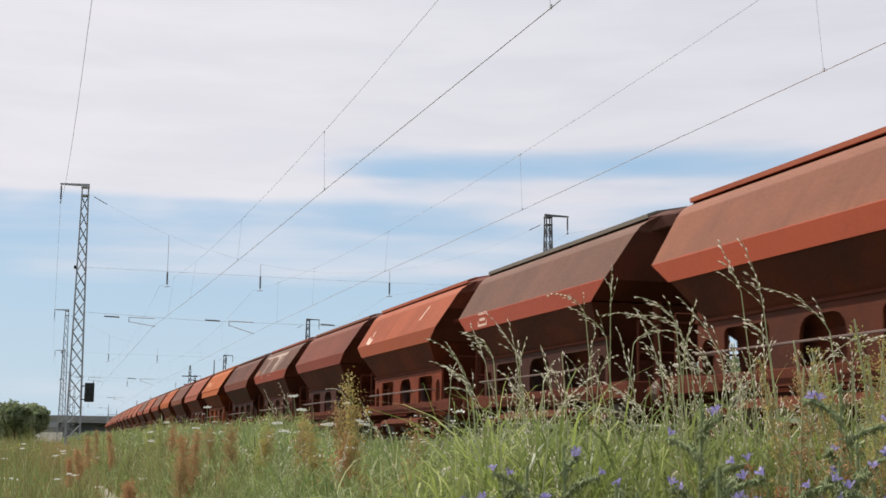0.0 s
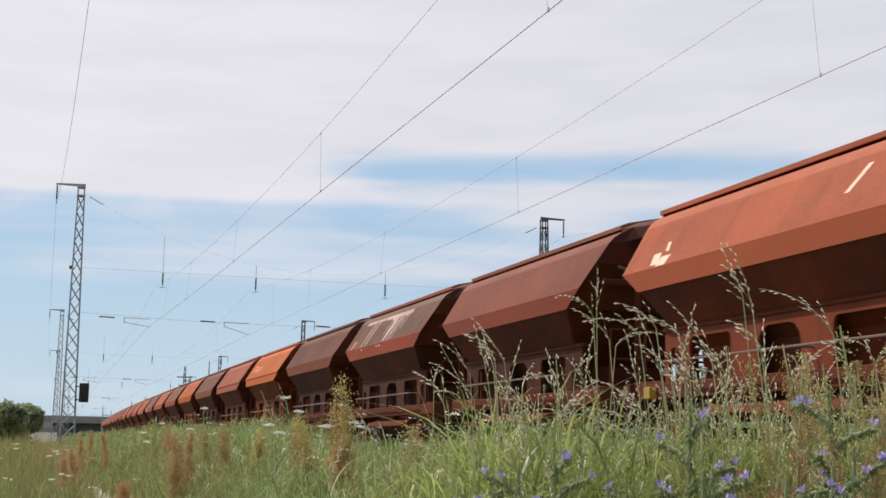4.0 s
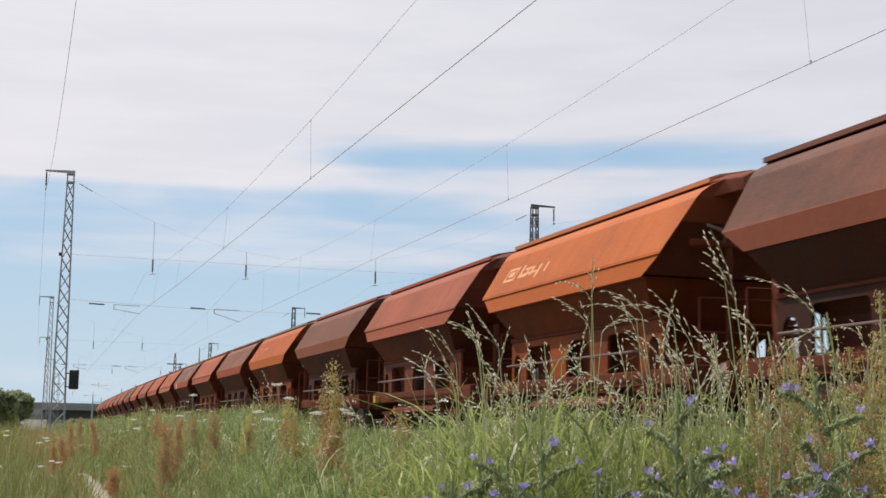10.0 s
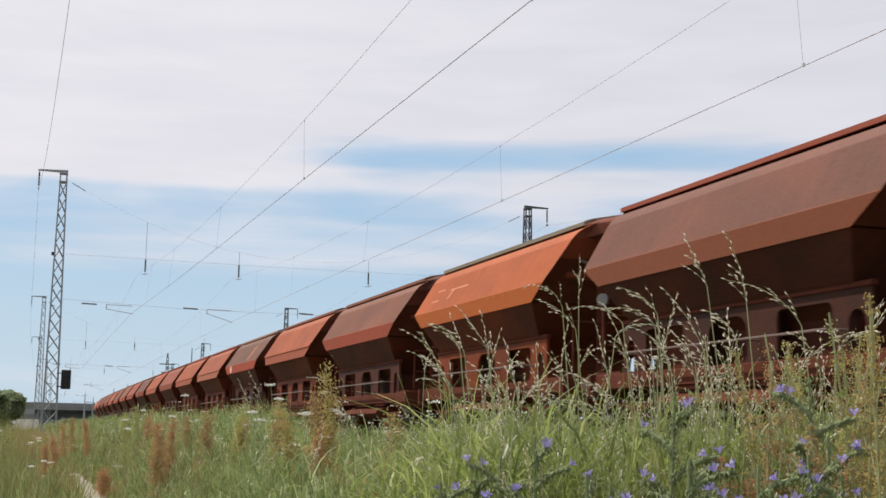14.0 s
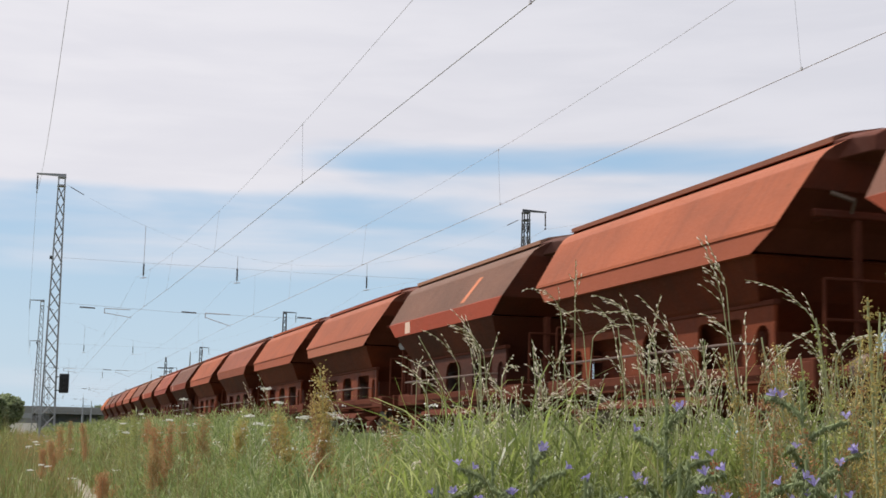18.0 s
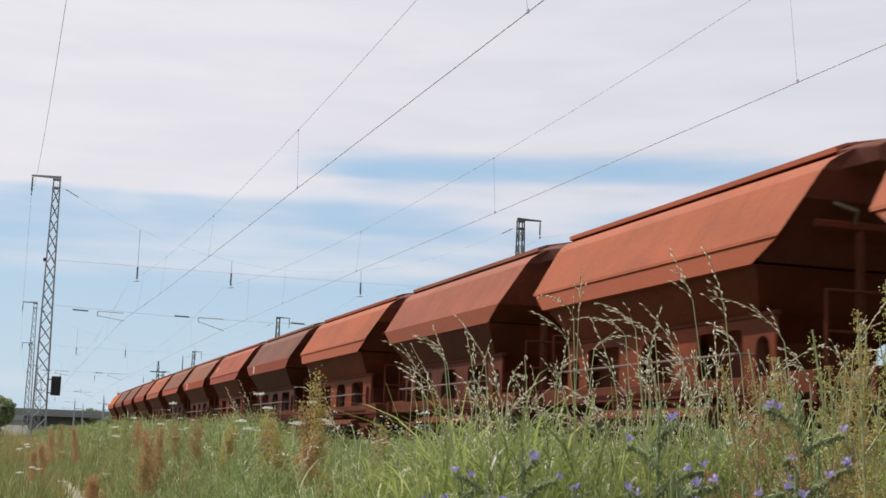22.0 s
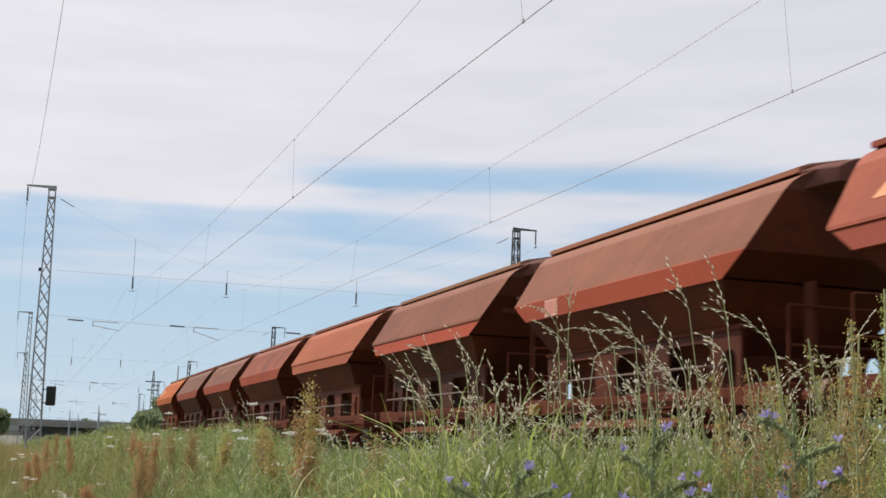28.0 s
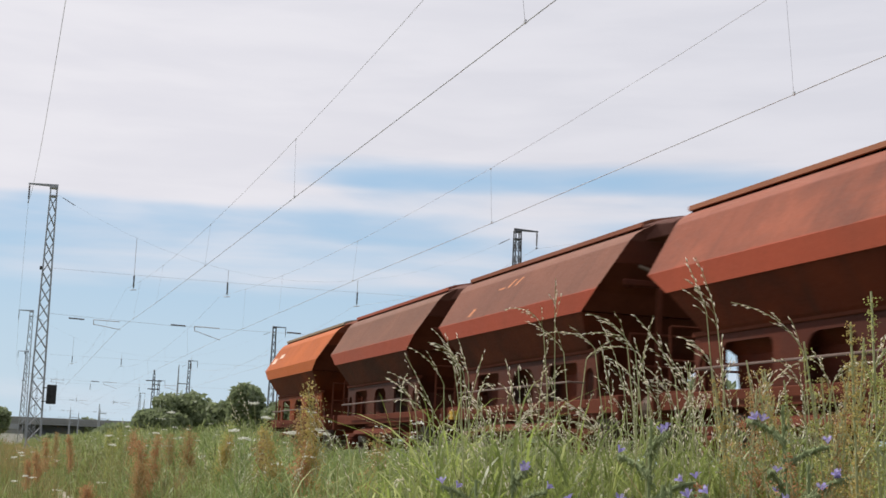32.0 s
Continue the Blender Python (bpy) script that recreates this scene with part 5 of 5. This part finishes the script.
def fine_panicles(n, d0, d1, a0, a1, z0, z1, material, rng):
    """Many thin bent grass tops with small pale spikelets, too many to tell apart."""
    d, az = rng.uniform(d0, d1, n), np.radians(rng.uniform(a0, a1, n))
    X, Y = d * np.sin(az), d * np.cos(az)
    G = ground_z(X, Y)
    top = rng.uniform(z0, z1, n) - G
    b = rng.uniform(0, 6.28, n)
    reach, fall = rng.uniform(0.04, 0.30, n), rng.uniform(0.0, 0.20, n)
    P, V, F = [], [], []
    for k in range(n):
        def spot(u):
            w = max(0.0, u - 0.7) / 0.3
            return np.array([X[k] + math.cos(b[k]) * reach[k] * u * u, Y[k] + math.sin(b[k]) * reach[k] * u * u, G[k] + top[k] * u - fall[k] * w * w])
        line = [spot(i / 10) for i in range(11)]
        i0 = len(V)
        for i, p in enumerate(line):
            V += [p + np.array([0.0009, -0.0004, 0]), p - np.array([0.0009, -0.0004, 0])]
        F += [[i0 + 2 * i, i0 + 2 * i + 1, i0 + 2 * i + 3, i0 + 2 * i + 2] for i in range(10)]
        for u in np.linspace(0.80, 1.0, 14):
            P.append((spot(u) + rng.normal(0, 0.003, 3), spot(u) - spot(u - 0.03)))
    ax = [p for p, t in P]
    al = [t / np.linalg.norm(t) for p, t in P]
    stems = mesh_of("fine_grass_stems", np.array(V), np.array(F), M_STALK)
    tagged(stems, "many thin pale stems of seeding grass", "grass", kind="stuff")
    V, F = spikelets(ax, rng, 1, 0.011, 0.0013, 0.0026, al)
    tagged(mesh_of("fine_grass_heads", V, F, material), "many small pale seed heads over the grass", "grass", kind="stuff")


def at_foot(x, y):
    return float(ground_z(np.array(x), np.array(y)))


rng = np.random.default_rng(23)
SWAY = []
STALKS = [(1.52, 2.47, 0.65), (1.55, 2.45, 0.6), (1.43, 2.64, 0.59), (1.48, 2.67, 0.57), (1.34, 3.02, 0.65), (1.39, 3.05, 0.64), (1.31, 3.03, 0.57), (1.28, 3.26, 0.54),
          (1.26, 3.37, 0.53), (1.48, 2.84, 0.59), (1.39, 2.77, 0.5), (1.42, 2.41, 0.49), (1.49, 2.25, 0.47), (1.58, 2.31, 0.53), (1.56, 2.2, 0.54), (1.34, 3.23, 0.49),
          (1.26, 3.26, 0.48), (1.27, 3.58, 0.44), (1.15, 5.89, 0.43), (1.14, 6.09, 0.4), (1.54, 6.31, 0.54), (1.45, 4.78, 0.56), (1.46, 3.07, 0.59), (1.48, 2.32, 0.51)]
more = []
for _ in range(74):
    d, az = rng.uniform(2.6, 4.6), radians(rng.uniform(19, 37))
    more.append((d * math.sin(az), d * math.cos(az), rng.uniform(0.28, 0.50)))
for _ in range(12):
    d, az = rng.uniform(5, 8), radians(rng.uniform(11, 22))
    more.append((d * math.sin(az), d * math.cos(az), rng.uniform(0.2, 0.36)))
for x, y, top in STALKS + more:
    z = at_foot(x, y)
    st = seeding_stalk(max(0.5, (top - z) * 1.04), rng)
    home = pose(x, y, z, 0, 0, rng.uniform(-20, 20))
    st.matrix_basis = home
    tagged(st, "pale straw-coloured grass stalk with a nodding seed head", "grass stalk", "seeding grass stalks")
    SWAY.append((st, x, y, z, rng.uniform(0, 6.28), rng.uniform(0.7, 1.6)))


fine_panicles(230, 2.7, 4.6, 18, 36, 0.2, 0.48, M_STRAW, rng)
fine_panicles(60, 5.0, 9.0, 8, 22, 0.16, 0.32, M_STRAW, rng)


def sorrel(h, wide, material, rng, far):
    """A dock or sorrel plant: a stem, rising side branches, seed in close whorls along them; far: coarser seed."""
    root = new("sorrel_plant")
    lean = rng.uniform(-0.12, 0.12, 2)
    stem = curve_pts((0, 0, -0.04), (lean[0], lean[1], 1), h, 10, 0.008, (lean[0] * 6, lean[1] * 6))
    grain, blob, step = (0.0046, 0.024, 0.012) if far else (0.0019, 0.0066, 0.0075)
    P, twigs = [], []

    def whorls(line, u0):
        for i, (q, r) in enumerate(zip(line, line[1:])):
            if i < u0:
                continue
            m = max(1, int((r - q).length / step))
            for j in range(m):
                if rng.uniform() < (0.12 if far else 0.38):
                    continue
                c = np.array(q.lerp(r, (j + rng.uniform(0, 0.5)) / m))
                P.extend(c + rng.normal(0, 1, (int(rng.integers(18, 30)) if far else int(rng.integers(14, 24)), 3)) * np.array([blob, blob, blob * 0.7]) * rng.uniform(0.6, 1.2))
    n = 15
    for k in range(n):
        u = 0.42 + 0.5 * k / n
        j = int(u * 10)
        p = stem[j].lerp(stem[j + 1], u * 10 - j)
        a = k * 2.4 + rng.uniform(-0.5, 0.5)
        out = rng.uniform(0.45, 0.85)
        tw = curve_pts(p, (math.cos(a) * out, math.sin(a) * out, 1), wide * rng.uniform(0.8, 1.5) * (1.25 - 0.6 * k / n), 6, rng.uniform(-0.10, 0.02), (math.cos(a), math.sin(a)))
        twigs.append(tw)
        whorls(tw, 1)
    whorls(stem, 7)
    solid("stem", M_STALK, root, lambda bm: (tube(bm, stem, 0.0040, 0.0018), [tube(bm, t, 0.0014, 0.0007, 4) for t in twigs]))
    V, F = specks(np.array(P), grain, rng)
    mesh_of("seed_mass", V, F, material, root)["kind"] = "stuff"
    # long leaves low on the stem
    bm = bmesh.new()
    for k in range(5):
        b = rng.uniform(0, 6.28)
        p = curve_pts(stem[1 + k], (math.cos(b), math.sin(b), 0.9), 0.13, 5, 0.16, (math.cos(b), math.sin(b)))
        c = Vector((-math.sin(b), math.cos(b), 0))
        for i, (q, e) in enumerate(zip(p, p[1:])):
            w0, w1 = (0.009 * math.sin(math.pi * (0.12 + 0.86 * v / 5)) for v in (i, i + 1))
            bm.faces.new([bm.verts.new(v) for v in (q - c * w0, q + c * w0, e + c * w1, e - c * w1)])
    part("leaf", bm, M_BUGLOSS, root)["kind"] = "stuff"
    return root


D, S, R, O, G = (M_DARKDOCK, "dark red-brown seeding dock"), (M_SORREL, "rust-red seeding dock"), (M_RUSTY, "orange-brown seeding dock"), (M_OCHRE, "yellow-ochre seeding dock"), (M_GREENSEED, "yellow-green seeding dock")
DOCKS = [(1.47, 2.50, 0.40, D), (1.49, 2.53, 0.36, D), (1.23, 1.94, 0.22, D), (1.25, 1.96, 0.18, D), (1.43, 2.17, 0.42, O), (1.48, 2.14, 0.46, R), (1.34, 2.22, 0.39, S), (1.44, 2.04, 0.37, R), (1.46, 2.27, 0.37, S), (1.53, 2.30, 0.42, R), (1.56, 2.14, 0.42, O),
         (1.60, 2.30, 0.46, O), (1.36, 1.88, 0.28, S), (1.68, 2.50, 0.48, O), (1.42, 8.89, 0.36, O), (1.47, 7.86, 0.45, G), (1.44, 7.36, 0.36, R), (1.45, 5.82, 0.55, O), (1.53, 6.32, 0.45, R), (1.42, 6.34, 0.36, O),
         (1.19, 4.34, 0.18, S), (1.22, 4.54, 0.15, R), (1.66, 5.77, 0.34, R), (1.22, 10.93, 0.34, S), (1.19, 10.43, 0.30, S), (1.52, 11.90, 0.36, R), (1.01, 9.95, 0.13, R), (1.50, 15.93, 0.44, S), (0.77, 19.98, 0.33, S),
         (0.97, 21.98, 0.43, R), (0.47, 16.99, 0.03, S), (0.65, 17.99, 0.13, S), (0.84, 11.97, -0.13, S), (1.61, 17.93, 0.52, G), (1.31, 15.94, 0.43, G), (1.41, 9.90, 0.38, R), (1.34, 8.90, 0.44, G), (1.10, 18.97, 0.37, S), (1.26, 5.86, 0.30, S)]
for _ in range(11):
    d, az = rng.uniform(2.2, 3.1), radians(rng.uniform(34, 38))
    DOCKS.append((d * math.sin(az), d * math.cos(az), rng.uniform(0.40, 0.54), (O, G, O, R)[int(rng.integers(0, 4))]))
for _ in range(8):
    d, az = rng.uniform(2.0, 3.1), radians(rng.uniform(31.5, 37))
    DOCKS.append((d * math.sin(az), d * math.cos(az), rng.uniform(0.26, 0.47), (O, G, R)[int(rng.integers(0, 3))]))
for x, y, top, (m, words) in DOCKS:
    z = at_foot(x, y)
    sp = sorrel(top - z, (0.085 if y < 4 else 0.07 if y < 9 else 0.10) * rng.uniform(0.8, 1.25), m, rng, y > 4)
    sp.matrix_basis = pose(x, y, z, 0, 0, rng.uniform(0, 360))
    tagged(sp, words + (" in the tall grass" if y < 9 else " beside the footpath"), "plant", "sorrel and dock plants")
    SWAY.append((sp, x, y, z, rng.uniform(0, 6.28), 0.5))


def yarrow(h, rng):
    """A stiff stem with a flat head of small white flowers."""
    root = new("yarrow")
    stem = curve_pts((0, 0, -0.03), (rng.uniform(-0.1, 0.1), rng.uniform(-0.1, 0.1), 1), h, 6, 0.01, (1, 0))
    tip = np.array(stem[-1])
    rays = [tip + np.array([math.cos(k * 2.4), math.sin(k * 2.4), 0]) * 0.025 * math.sqrt((k + 0.5) / 9) + np.array([0, 0, rng.uniform(-0.004, 0.004)]) for k in range(9)]
    solid("stem", M_STALK, root, lambda bm: tube(bm, stem, 0.0026, 0.0016, 5))
    P = np.concatenate([r + rng.normal(0, 1, (10, 3)) * np.array([0.008, 0.008, 0.0025]) for r in rays])
    V, F = specks(P, 0.0042, rng)
    mesh_of("flower_head", V, F, M_PETAL, root)["kind"] = "stuff"
    return root


for x, y, top in ((1.36, 6.87, 0.40), (1.39, 6.35, 0.32), (1.57, 7.03, 0.34), (1.33, 7.38, 0.34), (1.39, 6.86, 0.48), (1.75, 7.81, 0.47), (1.30, 6.88, 0.29), (1.53, 6.32, 0.34), (0.29, 14.99, 0.11), (0.34, 15.49, 0.08), (0.25, 14.50, 0.07),
                  (0.32, 12.99, -0.08), (0.40, 13.19, -0.10), (0.25, 12.59, -0.12), (-0.01, 17.00, 0.18), (-0.04, 16.00, 0.13), (0.91, 11.96, 0.31), (0.95, 10.96, 0.23), (1.39, 11.92, 0.35), (1.22, 9.92, 0.48), (1.28, 13.94, 0.43)):
    z = at_foot(x, y)
    ya = yarrow(top - z, rng)
    ya.matrix_basis = pose(x, y, z, 0, 0, rng.uniform(0, 360))
    tagged(ya, "yarrow with a flat head of small white flowers", "flower", "yarrow plants")
    SWAY.append((ya, x, y, z, rng.uniform(0, 6.28), 0.5))


def bugloss(h, rng):
    """Viper's bugloss: a bristly stem, curled side branches, blue flowers along them."""
    root = new("bugloss_plant")
    stem = curve_pts((0, 0, -0.03), (0, 0, 1), h, 8, 0.004, (1, 0))
    n = 11
    bristle, blooms = [], []
    for k in range(n):
        u = 0.42 + 0.56 * k / n
        a = k * 2.4 + rng.uniform(-0.4, 0.4)
        p = stem[0].lerp(stem[-1], u)
        br = curve_pts(p, (math.cos(a), math.sin(a), 1.5), 0.115 * (1.25 - 0.6 * k / n), 8, 0.11, (math.cos(a), math.sin(a)))
        solid("side_branch", M_BUGLOSS, root, lambda bm: tube(bm, br, 0.0048, 0.0034, 6))
        for i, (q, r) in enumerate(zip(br, br[1:])):
            for _ in range(14):
                bristle.append(np.array(q.lerp(r, rng.uniform())) + rng.normal(0, 0.0035, 3))
        for _ in range(int(rng.integers(0, 3))):
            blooms.append(br[int(rng.integers(4, 9))] + Vector((0, 0, 0.006)))
    solid("stem", M_BUGLOSS, root, lambda bm: tube(bm, stem, 0.0048, 0.0030, 7))
    for _ in range(240):
        bristle.append(np.array(stem[0].lerp(stem[-1], rng.uniform(0.3, 1))) + rng.normal(0, 0.005, 3))
    V, F = spikelets([Vector(b) for b in bristle], rng, 1, 0.014, 0.0013, 0.005)
    mesh_of("bristly_leaves", V, F, M_BUGLOSS, root)["kind"] = "stuff"
    for p in blooms:
        a0, tilt = rng.uniform(0, 6.28), rng.uniform(0.2, 0.9)

        def bloom(bm):
            m = Matrix.Translation(p) @ pose(0, 0, 0, math.degrees(tilt), 0, math.degrees(a0)) @ Matrix.Scale(1.05, 4)
            for k in range(5):
                a, b = k * 1.257 - 0.55, k * 1.257 + 0.55
                ring = [(0, 0, 0), (0.006 * math.cos(a), 0.006 * math.sin(a), 0.008), (0.0095 * math.cos(a + 0.2), 0.0095 * math.sin(a + 0.2), 0.0115), (0.0105 * math.cos(b - 0.45), 0.0105 * math.sin(b - 0.45), 0.011), (0.006 * math.cos(b), 0.006 * math.sin(b), 0.008)]
                bm.faces.new([bm.verts.new(m @ Vector(v)) for v in ring])
        solid("blue_flower", M_BLUE, root, bloom)
    return root


for x, y, top in ((1.11, 2.13, 0.31), (0.95, 2.31, 0.23), (0.92, 2.43, 0.19), (1.14, 1.88, 0.19), (1.22, 1.83, 0.21), (0.96, 2.09, 0.17), (0.89, 2.55, 0.16), (1.11, 2.01, 0.2), (1.25, 1.81, 0.18), (1.32, 1.98, 0.34), (1.02, 2.2, 0.15), (1.0, 1.86, 0.2), (1.06, 1.72, 0.16), (1.16, 1.7, 0.15), (0.85, 2.2, 0.13), (1.29, 1.9, 0.24), (0.8, 2.45, 0.14)):
    z = at_foot(x, y)
    bp = bugloss(top - z, rng)
    bp.matrix_basis = pose(x, y, z, 0, 0, rng.uniform(0, 360))
    tagged(bp, "bristly viper's bugloss with small violet-blue flowers", "flower", "bugloss plants")
    SWAY.append((bp, x, y, z, rng.uniform(0, 6.28), 0.35))


# ---------------------------------------------------------------- what moves
def lead(t):
    """Where along the track the first wagon's far fold is: the train gathers speed."""
    u = t / 16 - 1
    return -70.405 - 107.73 * u - 17.875 * u ** 2 + 1.357 * u ** 3 - 0.069 * u ** 4 - 0.15 * u ** 5


def motions():
    for i, w in enumerate(WAGONS):
        rows = []
        for k in range(65):
            t = k / 2
            s = lead(t) + i * PITCH - HALF
            rows.append((t, pose(TRACK_X + bend(s), s, 0, 0, 0, heading(s))))
        walk(w, rows)
    for ob, x, y, z, ph, amp in SWAY:
        turn = ob.matrix_basis.to_euler().z
        rows = []
        for k in range(41):
            t = k * 0.8
            gust = math.sin(0.9 * t + ph) + 0.6 * math.sin(2.1 * t + 2 * ph)
            rows.append((t, pose(x, y, z, amp * 0.6 * gust, amp * gust, math.degrees(turn))))
        walk(ob, rows)


motions()
